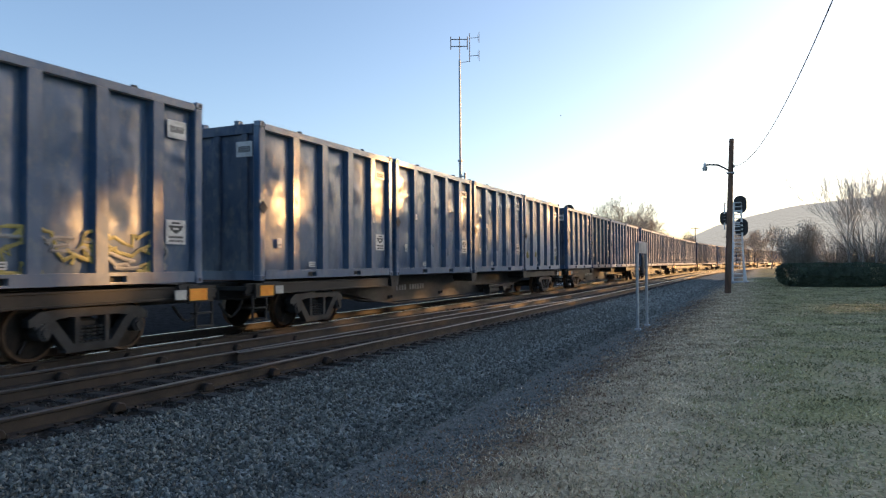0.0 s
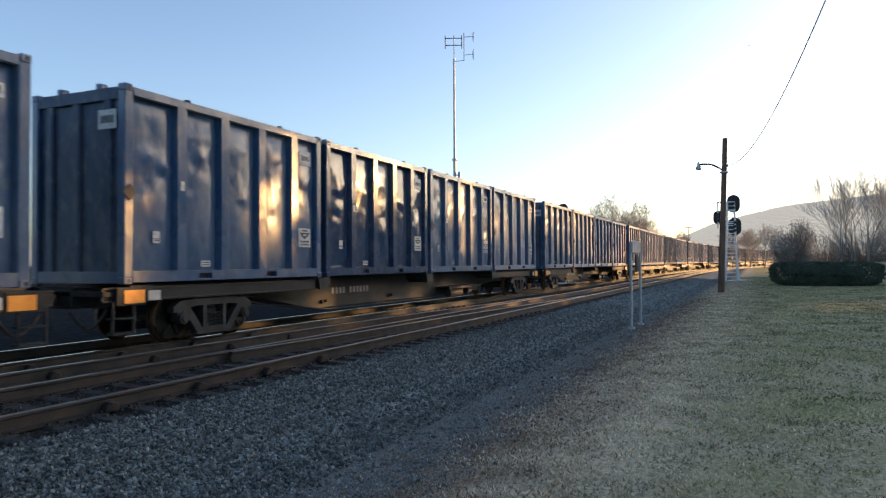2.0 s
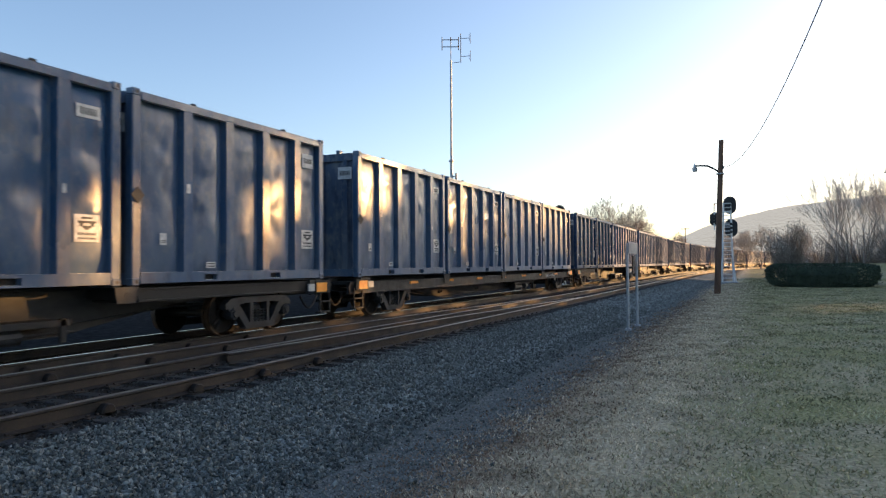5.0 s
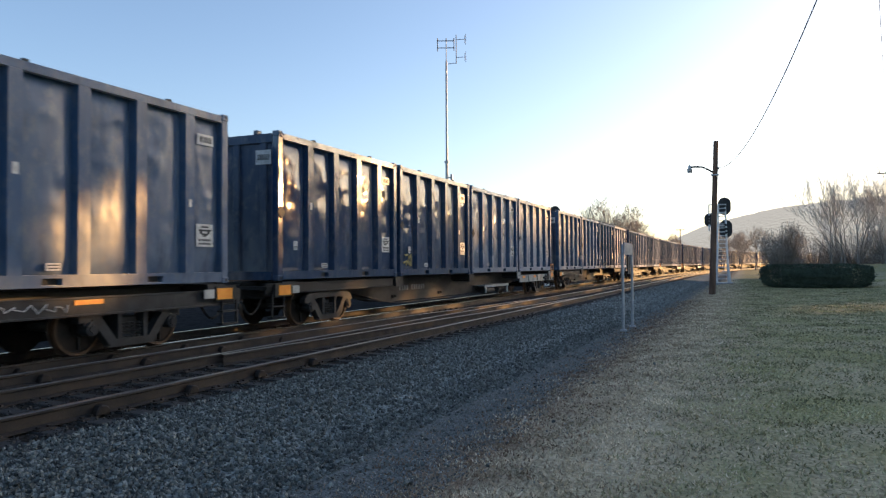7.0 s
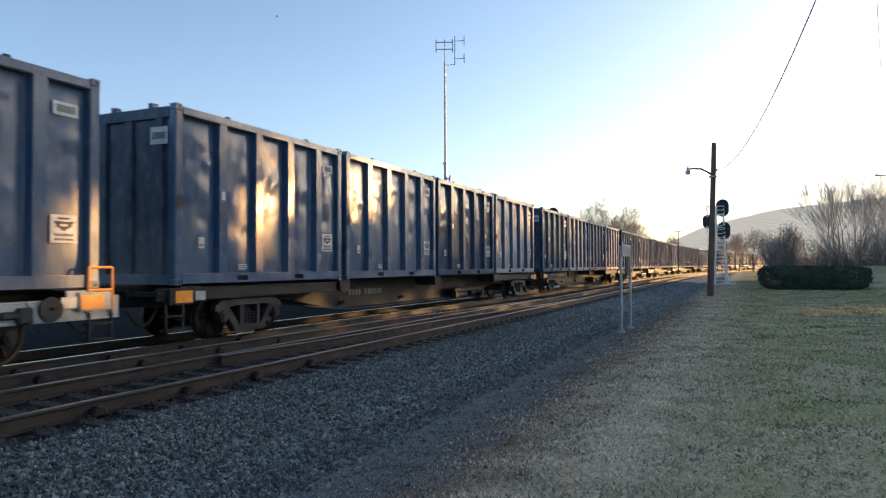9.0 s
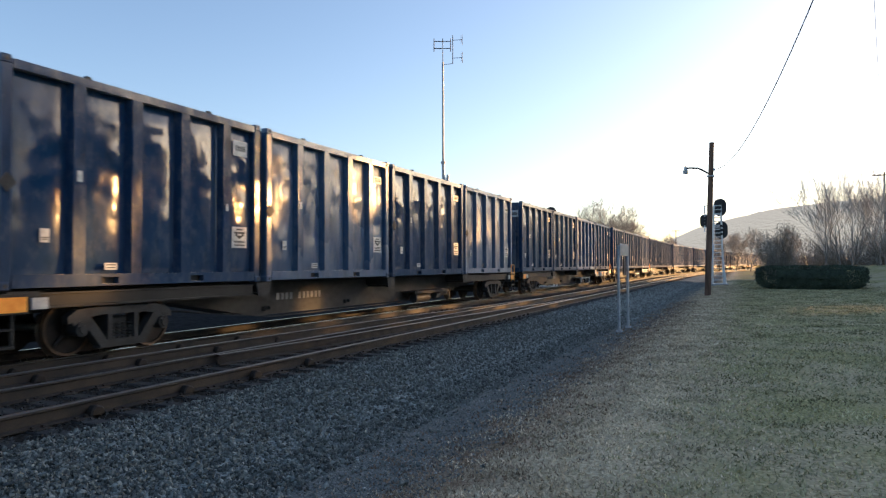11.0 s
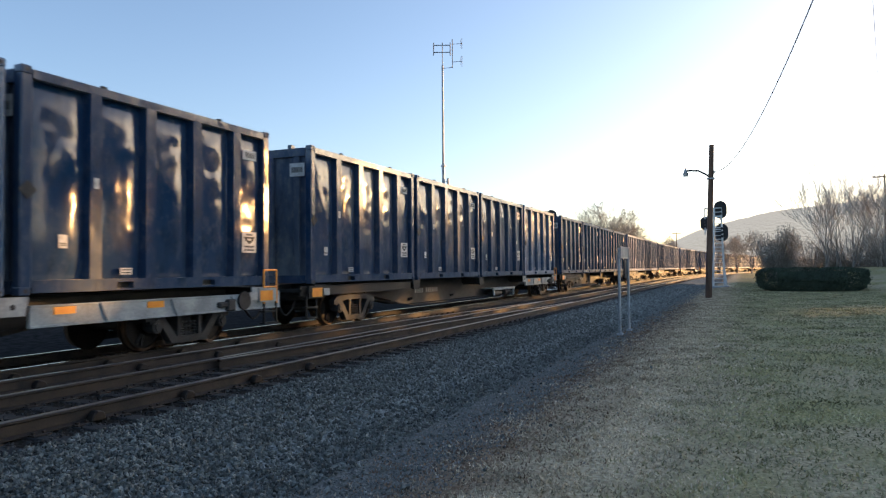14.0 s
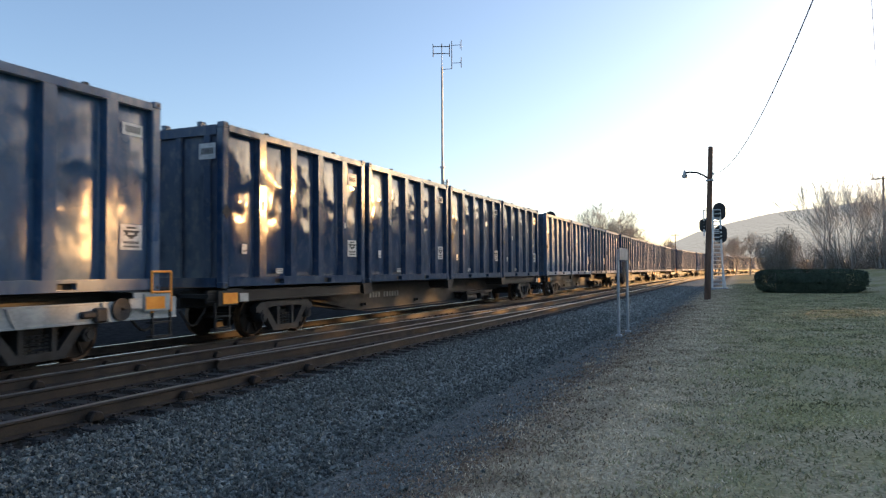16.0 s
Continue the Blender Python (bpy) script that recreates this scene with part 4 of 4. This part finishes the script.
# ---- hills and distance ----
def ridge(name, dist, profile, mat, label):
    bm = bmesh.new()
    lo, hi = [], []
    n = 240
    for k in range(n + 1):
        az = profile[0][0] + (profile[-1][0] - profile[0][0]) * k / n
        el = float(np.interp(az, [p[0] for p in profile], [p[1] for p in profile]))
        el += 0.05 * noise.noise(Vector((az * 1.3, dist * 0.01, 0))) + 0.03 * noise.noise(Vector((az * 9, dist * 0.01, 3)))
        x, y = at_bearing(az, dist)
        lo.append(bm.verts.new((x * 0.8, y * 0.8, -12)))
        hi.append((bm.verts.new((x * 0.92, y * 0.92, dist * math.tan(radians(el)) * 0.62)), bm.verts.new((x, y, 1.6 + dist * math.tan(radians(el)))), bm.verts.new((x * 1.2, y * 1.2, -12))))
    for k in range(n):
        bm.faces.new((lo[k], lo[k + 1], hi[k + 1][0], hi[k][0]))
        bm.faces.new((hi[k][0], hi[k + 1][0], hi[k + 1][1], hi[k][1]))
        bm.faces.new((hi[k][1], hi[k + 1][1], hi[k + 1][2], hi[k][2]))
    return tagged(part(name, bm, mat, smooth=True), label, "hill", kind="structure")


HAZE = material("hill_with_haze_glow", (0.04, 0.03, 0.02), (0.09, 0.07, 0.048), 0.95, 0, 0.012, 0.12, 0.6, 0.08, depth=6.0)
# the ridges glow a little: bright haze is put into their material
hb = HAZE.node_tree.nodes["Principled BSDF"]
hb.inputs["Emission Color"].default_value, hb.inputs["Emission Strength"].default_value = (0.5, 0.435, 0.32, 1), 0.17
ridge("backdrop_hill", 1500, ((-75, 2.0), (-40, 4.0), (-25, 4.8), (-15, 4.9), (-8, 4.6), (-5, 4.35), (-2, 4.05), (0.5, 3.5), (3, 2.85), (5.5, 1.75), (7, 1.0), (9, 0.6)), HAZE, "brown wooded ridge paled by a glow for haze")
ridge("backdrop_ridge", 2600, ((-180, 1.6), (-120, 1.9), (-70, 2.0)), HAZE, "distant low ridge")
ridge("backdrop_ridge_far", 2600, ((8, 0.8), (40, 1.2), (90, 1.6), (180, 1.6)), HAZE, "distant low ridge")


# ---- an unseen wood added beyond the lawn as a sun screen; the low sun comes through openings between its crowns ----
# openings placed by where sun patches are wanted: metres along the train, height on its side, half width, half height,
# how open
OPENINGS = ((7.4, 2.6, 2.2, 1.3, 0.3), (11.8, 2.0, 1.8, 0.9, -0.16), (11.8, 3.6, 2.4, 0.5, 0.16), (15.5, 2.2, 2.6, 1.3, -0.14), (21.5, 2.9, 2.5, 0.8, 0.02),
            (20.5, 0.4, 7.0, 0.6, 0.5), (33.0, -0.35, 10.0, 0.55, 0.5), (33.0, 3.2, 11.0, 1.3, 0.28), (52.0, 1.9, 14.0, 1.8, 0.3), (84.0, 2.4, 26.0, 2.6, 0.5))


def woods():
    rng = np.random.default_rng(31)
    n = 41000
    x, y = rng.uniform(34, 122, n), -35 + rng.normal(0, 1.2, n)
    z = rng.uniform(0, 22.5, n)
    keep = np.zeros(n, bool)
    for k in range(n):
        u = (TRAIN_Y - CW / 2 - y[k]) / math.sin(radians(-SUN_AZ))
        s, h = x[k] - u * math.cos(radians(SUN_AZ)), z[k] - u * math.tan(radians(SUN_EL))
        top = float(np.interp(x[k], (70, 84, 98, 112, 122), (19.5, 15.0, 11.5, 10.0, 8.5))) + 1.7 * noise.noise(Vector((x[k] * 0.2, 0, 7))) + 1.0 * noise.noise(Vector((x[k] * 0.8, 0, 3)))
        gap = noise.noise(Vector((s * 0.5, h * 0.42, 1.7))) + 0.6 * noise.noise(Vector((s * 1.4, h * 1.2, 5.1))) - (0.36 if s < 27 else 0.22)
        gap += sum(a * math.exp(-((s - os) / ow) ** 2 - ((h - oh) / ot) ** 2) for os, oh, ow, ot, a in OPENINGS)
        # one more gap, left for the sun patch on the lawn
        g = z[k] / math.tan(radians(SUN_EL))
        gx, gy = x[k] - g * math.cos(radians(SUN_AZ)), y[k] - g * math.sin(radians(SUN_AZ))
        along_, across = (gx - 28.6) * math.cos(radians(SUN_AZ)) + (gy + 3.7) * math.sin(radians(SUN_AZ)), (gx - 28.6) * math.sin(radians(SUN_AZ)) - (gy + 3.7) * math.cos(radians(SUN_AZ))
        hole = (along_ / 5.0) ** 2 + (across / 1.9) ** 2 < 1
        keep[k] = z[k] < top and not hole and (h < (0.95 if s < 12.5 else -1.0 if 20 < s < 44 else -0.3) or gap < 0)
    p = np.stack([x, y, z], 1)[keep]
    m = len(p)
    q = np.linalg.qr(rng.normal(size=(m, 3, 3)))[0] * rng.uniform(0.3, 0.7, (m, 1, 1))
    v = np.stack([p - q[:, 0], p + q[:, 1] * 0.8, p + q[:, 0], p - q[:, 1] * 0.8], 1).reshape(-1, 3)
    f = np.arange(4 * m).reshape(-1, 4)
    me = bpy.data.meshes.new("woods")
    me.from_pydata(v.tolist(), [], f.tolist())
    me.materials.append(M["hedge"])
    return tagged(new("woods", me), "unseen dark wood beyond the lawn, added to shape the sun patches", "woods", kind="stuff")


woods()


# ---- birds in the sky ----
def bird():
    b = tagged(new("bird"), "small dark bird flying high in the clear sky", "bird")
    bm = bmesh.new()
    rod(bm, (-0.11, 0, 0), (0.02, 0, 0.005), 0.012, 0.035, 8)
    rod(bm, (0.02, 0, 0.005), (0.1, 0, 0.01), 0.035, 0.014, 8)
    part("body", bm, "black", b)
    bm = bmesh.new()
    slab(bm, ((-0.18, 0.0), (-0.1, 0.0), (-0.11, 0.008), (-0.17, 0.008)), -0.03, 0.03)
    part("tail", bm, "black", b)
    for s in (-1, 1):
        bm = bmesh.new()
        o = ((0.05, 0.02, 0.02), (-0.05, 0.02, 0.02), (-0.06, 0.14, 0.06), (-0.04, 0.25, 0.04), (0.0, 0.26, 0.04), (0.05, 0.13, 0.07))
        lo = [bm.verts.new((x, s * y, z)) for x, y, z in o]
        hi = [bm.verts.new((x, s * y, z + 0.008)) for x, y, z in o]
        bm.faces.new(lo)
        bm.faces.new(hi[::-1])
        for k in range(6):
            bm.faces.new((lo[k], lo[(k + 1) % 6], hi[(k + 1) % 6], hi[k]))
        part("wing", bm, "black", b)
    for ob in b.children:
        ob.data.transform(Matrix.Scale(0.62, 4))
    return b


bird_a = bird()
bird_b = copy_thing(bird_a, Matrix())
# ---- sleepers, fastenings and loose stones ----
sleeper_bm = bmesh.new()
box(sleeper_bm, -0.115, 0.115, -1.3, 1.3, -0.19, 0.0)
bmesh.ops.bevel(sleeper_bm, geom=sleeper_bm.edges[:], offset=0.012, segments=1, affect="EDGES")
first_sleeper = part("sleeper", sleeper_bm, "tie", near_track)
plate_bm = bmesh.new()
box(plate_bm, -0.1, 0.1, -0.17, 0.17, 0.0, 0.015)
for dx in (-0.06, 0.06):
    for dy in (-0.1, 0.1):
        box(plate_bm, dx - 0.015, dx + 0.015, dy - 0.02, dy + 0.02, 0.015, 0.04)
first_plate = part("tie_plate", plate_bm, "rail", near_track)
brace_bm = bmesh.new()
slab(brace_bm, ((-0.1, 0.0), (0.1, 0.0), (0.09, 0.06), (0.06, 0.1), (-0.03, 0.12), (-0.08, 0.07)), -0.13, -0.02)
first_brace = part("rail_brace", brace_bm, "wheel", near_track, bevel=0.015)
used_first = set()


def piece(first, parent, m):
    ob = first
    if first in used_first:
        ob = first.copy()
        scene.collection.objects.link(ob)
    used_first.add(first)
    ob.parent = parent
    ob.matrix_basis = m
    return ob


lay = random.Random(4)
long_bm = bmesh.new()
box(long_bm, -0.115, 0.115, -1.52, 2.62, -0.19, 0.0)
bmesh.ops.bevel(long_bm, geom=long_bm.edges[:], offset=0.012, segments=1, affect="EDGES")
first_long = part("switch_tie", long_bm, "tie", near_track)
for track_, y, start in ((near_track, NEAR_Y, 3.0), (train_track, TRAIN_Y, 5.0)):
    for k in range(230):
        s = start + 0.52 * k
        x, yy, a = along(s, y + lay.gauss(0, 0.02))
        piece(first_long if track_ is near_track and s < 31 else first_sleeper, track_, Matrix.Translation((x, yy, RAIL_Z - 0.192)) @ Matrix.Rotation(a + lay.gauss(0, 0.012), 4, "Z"))
        if k < 40:
            for e in (-0.755, 0.755):
                piece(first_plate, track_, Matrix.Translation((x, y + e, RAIL_Z - 0.192)))
for k in range(6):
    piece(first_brace, near_track, Matrix.Translation((2.95 + 1.42 * k, NEAR_Y - 0.755 - 0.02, RAIL_Z - 0.18)))
    piece(first_brace, train_track, Matrix.Translation((3.9 + 1.75 * k, TRAIN_Y - 0.755 - 0.02, RAIL_Z - 0.18)))
    piece(first_brace, near_track, Matrix.Translation((5.2 + 1.9 * k, 9.53, RAIL_Z - 0.18)))


def scatter_mesh(name, verts, faces, mat, label, category):
    me = bpy.data.meshes.new(name)
    me.from_pydata(verts.reshape(-1, 3).tolist(), [], faces.tolist())
    me.materials.append(M[mat])
    return tagged(new(name, me), label, category, kind="stuff")


def spread(rng, n, x0, x1):
    """Distances along the line, closer together near the camera; a tenth lie behind it."""
    x = x0 * (x1 / x0) ** rng.random(n)
    return np.where(rng.random(n) < 0.1, rng.uniform(-8, x0, n), x) if x0 < 5 else x


def stones(name, n, x0, x1, y0, y1, size, lift, mat, label, seed):
    rng = np.random.default_rng(seed)
    base = np.array([(1, 0, 0), (-1, 0, 0), (0, 1, 0), (0, -1, 0), (0, 0, 1), (0, 0, -1), (0.62, 0.62, 0.5), (-0.6, -0.65, 0.45)], float)
    tri = np.array([(0, 6, 4), (6, 2, 4), (2, 1, 4), (1, 7, 4), (7, 3, 4), (3, 0, 4), (0, 2, 6), (1, 3, 7), (2, 0, 5), (1, 2, 5), (3, 1, 5), (0, 3, 5)])
    x, y = spread(rng, n, x0, x1), y0 + (y1 - y0) * rng.random(n) + np.where(rng.random(n) < 0.12, -rng.exponential(0.35, n), 0) * (y0 < 5)
    z = np.array([ground_height(a, b) for a, b in zip(x, y)]) + lift * rng.uniform(-0.3, 1.0, n)
    r = size * rng.uniform(0.5, 1.25, n)
    v = base[None] * rng.uniform(0.6, 1.2, (n, 8, 1)) * rng.uniform(0.55, 1.0, (n, 1, 3))
    q = rng.normal(size=(n, 3, 3))
    q = np.linalg.qr(q)[0]
    v = np.einsum("nij,nkj->nki", q, v) * r[:, None, None] + np.stack([x, y, z], 1)[:, None]
    f = (tri[None] + 8 * np.arange(n)[:, None, None]).reshape(-1, 3)
    return scatter_mesh(name, v, f, mat, label, "gravel")


stones("ballast_stones", 46000, 2.2, 28, 3.35, 6.35, 0.032, 0.035, "stone", "loose blue-grey crushed ballast stones", 1)
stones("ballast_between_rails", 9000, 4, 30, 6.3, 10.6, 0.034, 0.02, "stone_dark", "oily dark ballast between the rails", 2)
stones("ballast_far", 9000, 22, 75, 3.2, 6.3, 0.05, 0.03, "stone_hazed", "blue-grey ballast shoulder farther on, paled as by haze", 9)
stones("cinder_grit", 26000, 1.8, 34, 2.1, 4.3, 0.016, 0.008, "grit", "fine grey grit at the lawn's edge", 3)


def blades(name, n, x0, x1, y0, y1, tall, mat, label, seed, soft=0.5):
    """Blades between y0 and y1; soft: how far they straggle past the line's edge."""
    rng = np.random.default_rng(seed)
    x, y = spread(rng, n, x0, x1), rng.uniform(y0, y1, n) + soft * rng.normal(0, 1, n)
    # tufts: most blades gather round one of a few hundred places
    m = n // 25
    tx, ty = spread(rng, m, x0, x1), rng.uniform(y0, y1, m) + soft * rng.normal(0, 1, m)
    pick_ = rng.integers(0, m, n)
    far_ = 0.03 + 0.004 * np.abs(tx[pick_])
    inside = rng.random(n) < 0.45
    x = np.where(inside, tx[pick_] + rng.normal(0, 1, n) * far_, x)
    y = np.where(inside, ty[pick_] + rng.normal(0, 1, n) * far_, y)
    z = np.array([ground_height(a, b) for a, b in zip(x, y)]) - 0.004
    a, h = rng.uniform(0, 2 * np.pi, n), tall * rng.uniform(0.4, 1.3, n)
    lean = rng.normal(0, 0.7, (n, 2)) * h[:, None]
    wide = 0.0035 + 0.0012 * np.abs(x)
    p = np.stack([x, y, z], 1)
    d = np.stack([np.cos(a) * wide, np.sin(a) * wide, 0 * a], 1)
    tip = p + np.stack([lean[:, 0], lean[:, 1], h], 1)
    v = np.stack([p - d, p + d, tip], 1)
    f = np.arange(3 * n).reshape(-1, 3)
    return scatter_mesh(name, v, f, mat, label, "grass")


blades("lawn_grass", 125000, 2.2, 75, -7.5, 0.5, 0.034, "grass", "short frosty green winter grass", 5, 0.45)
blades("dead_grass", 68000, 2.0, 60, 0.2, 2.1, 0.026, "straw", "matted dead straw-coloured grass", 6, 0.45)
blades("fallen_leaves", 1500, 2.2, 26, -5.0, 3.2, 0.02, "leaf", "scattered brown fallen leaves", 7)
blades("leaf_litter", 14000, 2.0, 34, 1.8, 2.7, 0.03, "leaf", "brown leaf litter along the gravel's edge", 8, 0.4)


# ---- what moves ----
DRIFT = ((0, 0.0), (1.5, 0.15), (3.5, 0.05), (7.0, 0.12), (8.5, 0.35), (9.2, 0.38), (11.5, 0.32), (12.5, 0.28), (14.5, 0.0), (16.0, 0.09))
STYLE = {4: "sided", 5: "white", 8: "white", 9: "white", 13: "white", 17: "sided", 20: "white"}
patterns = {"dark": flat_car("dark"), "rail": flat_car("dark", True), "white": flat_car("white"), "sided": flat_car("sided"), "far": flat_car("dark", near=False)}
axle = wheelset()
WEARS = ("dusty", "worn", "fresh")
kinds = {w: [container(10 * i + k, w) for k in range(3)] for i, w in enumerate(WEARS)}
far_kinds = [container(k + 40, w, False) for k, w in enumerate(WEARS)]
LOADS = {0: "wwwd", 1: "dwwd", 2: "wfwd", 3: "wdwd", 4: "dwdd", 5: "ffwd", 6: "wwfd", 7: "fwfd", 8: "ffwf", 9: "fffw", 10: "ffff"}   # wear of the four boxes on each car
used = set()


def take(thing):
    """The pattern itself the first time, then copies of it."""
    if thing.name in used:
        return copy_thing(thing, Matrix())
    used.add(thing.name)
    return thing


cars = []
pick = random.Random(21)
axles = []
for k in range(25):
    style = STYLE.get(k, "rail" if k == 7 else "dark" if k < 11 else "far")
    car = take(patterns[style])
    load = []
    for i in range(4):
        if k in LOADS:
            wear = {"d": "dusty", "w": "worn", "f": "fresh"}[LOADS[k][i]]
            load.append(take(kinds[wear][(k + 2 * i) % 3]))
        else:
            load.append(take(far_kinds[pick.randrange(3)]))
    cars.append((car, load))
    for t in [o for o in car.children if o.name.startswith("truck")]:
        for dx in (-0.89, 0.89):
            w = axle if not axles else axle.copy()
            if axles:
                scene.collection.objects.link(w)
            w.parent = t
            w.location = (dx, 0, 0)
            axles.append((k, dx, w))


# paint marks on two of the boxes
def scribble(box_, seed, x0, x1, z0, z1, mat, n=5):
    rng = random.Random(seed)
    for k in range(n):
        x, z = rng.uniform(x0, x1), rng.uniform(z0, z1)
        pts = []
        for i in range(14):
            x, z = min(max(x + rng.gauss(0.05, 0.14), x0), x1), min(max(z + rng.gauss(0, 0.12), z0), z1)
            pts.append((x, -CW / 2 + DEEP - 0.09, z))
        g = tube("graffiti", pts, 0.038, mat, box_, "faded spray-paint scrawl")
        g.matrix_basis = Matrix.Translation((0, (-CW / 2 + DEEP - 0.09) * 0.7, 0)) @ Matrix.Diagonal((1, 0.3, 1, 1))


scribble(cars[0][1][3], 1, -2.8, 1.9, 0.25, 0.95, "spray_yellow", 15)
scribble(cars[0][1][3], 2, -2.8, 2.2, 0.3, 0.8, "spray_white", 8)
scribble(cars[5][1][1], 4, -2.8, -2.1, 0.35, 0.7, "spray_yellow", 3)
for x, z, r in ((-2.35, 0.75, 0.16), (-1.1, 0.78, 0.13), (0.9, 0.75, 0.16), (2.45, 0.62, 0.12)):
    bm = bmesh.new()
    rod(bm, (x, -CW / 2 + DEEP - 0.1, z), (x, -CW / 2 + DEEP - 0.04, z), r, n=18)
    part("paint_daub", bm, "spray_yellow", cars[1][1][3], "yellow spray-paint spot")


def place(s):
    x, y, a = along(s, TRAIN_Y)
    return Matrix.Translation((x, y, FLOOR_Z)) @ Matrix.Rotation(a, 4, "Z")


def travelled(t):
    """How far the train has gone at t seconds: it slows a little."""
    return 15.13 * t - 0.0052 * t * t - float(np.interp(t, [d[0] for d in DRIFT], [d[1] for d in DRIFT]))


def motions():
    times = [0.5 * i for i in range(33)]
    for k, (car, load) in enumerate(cars):
        rows = [(t, place(-1.9 + k * PITCH - travelled(t))) for t in times]
        walk(car, rows)
        for i, b in enumerate(load):
            walk(b, [(t, m @ Matrix.Translation(((i - 1.5) * (CL + GAP), 0, 0))) for t, m in rows])
    # one bird crosses the sky at the start, another climbs from behind the train later on
    walk(bird_a, [(t, pose(75.7 - 1.29 * t, 20.1 - 9.89 * t, 17.9 + 2.19 * t, 0, -10, -97)) for t in range(0, 17, 2)])
    walk(bird_b, [(t, pose(43.9, 62.0, 0.2, 0, -10, -88)) for t in (0, 2, 4)] + [(t, pose(45.17 + 0.23 * (t - 8), 39.5 - 5.72 * (t - 8), 17.1 + 4.37 * (t - 8), 0, -35, -88)) for t in (5, 6, 7, 8, 9, 10, 12, 14, 16)])
    # wheels roll on the cars that come near; farther ones are too small to show it
    for k, dx, w in axles:
        if k < 12:
            walk(w, [(i / FPS, pose(dx, 0, 0, 0, -math.degrees(travelled(i / FPS) / WHEEL_R), 0)) for i in range(16 * FPS + 1)])


motions()
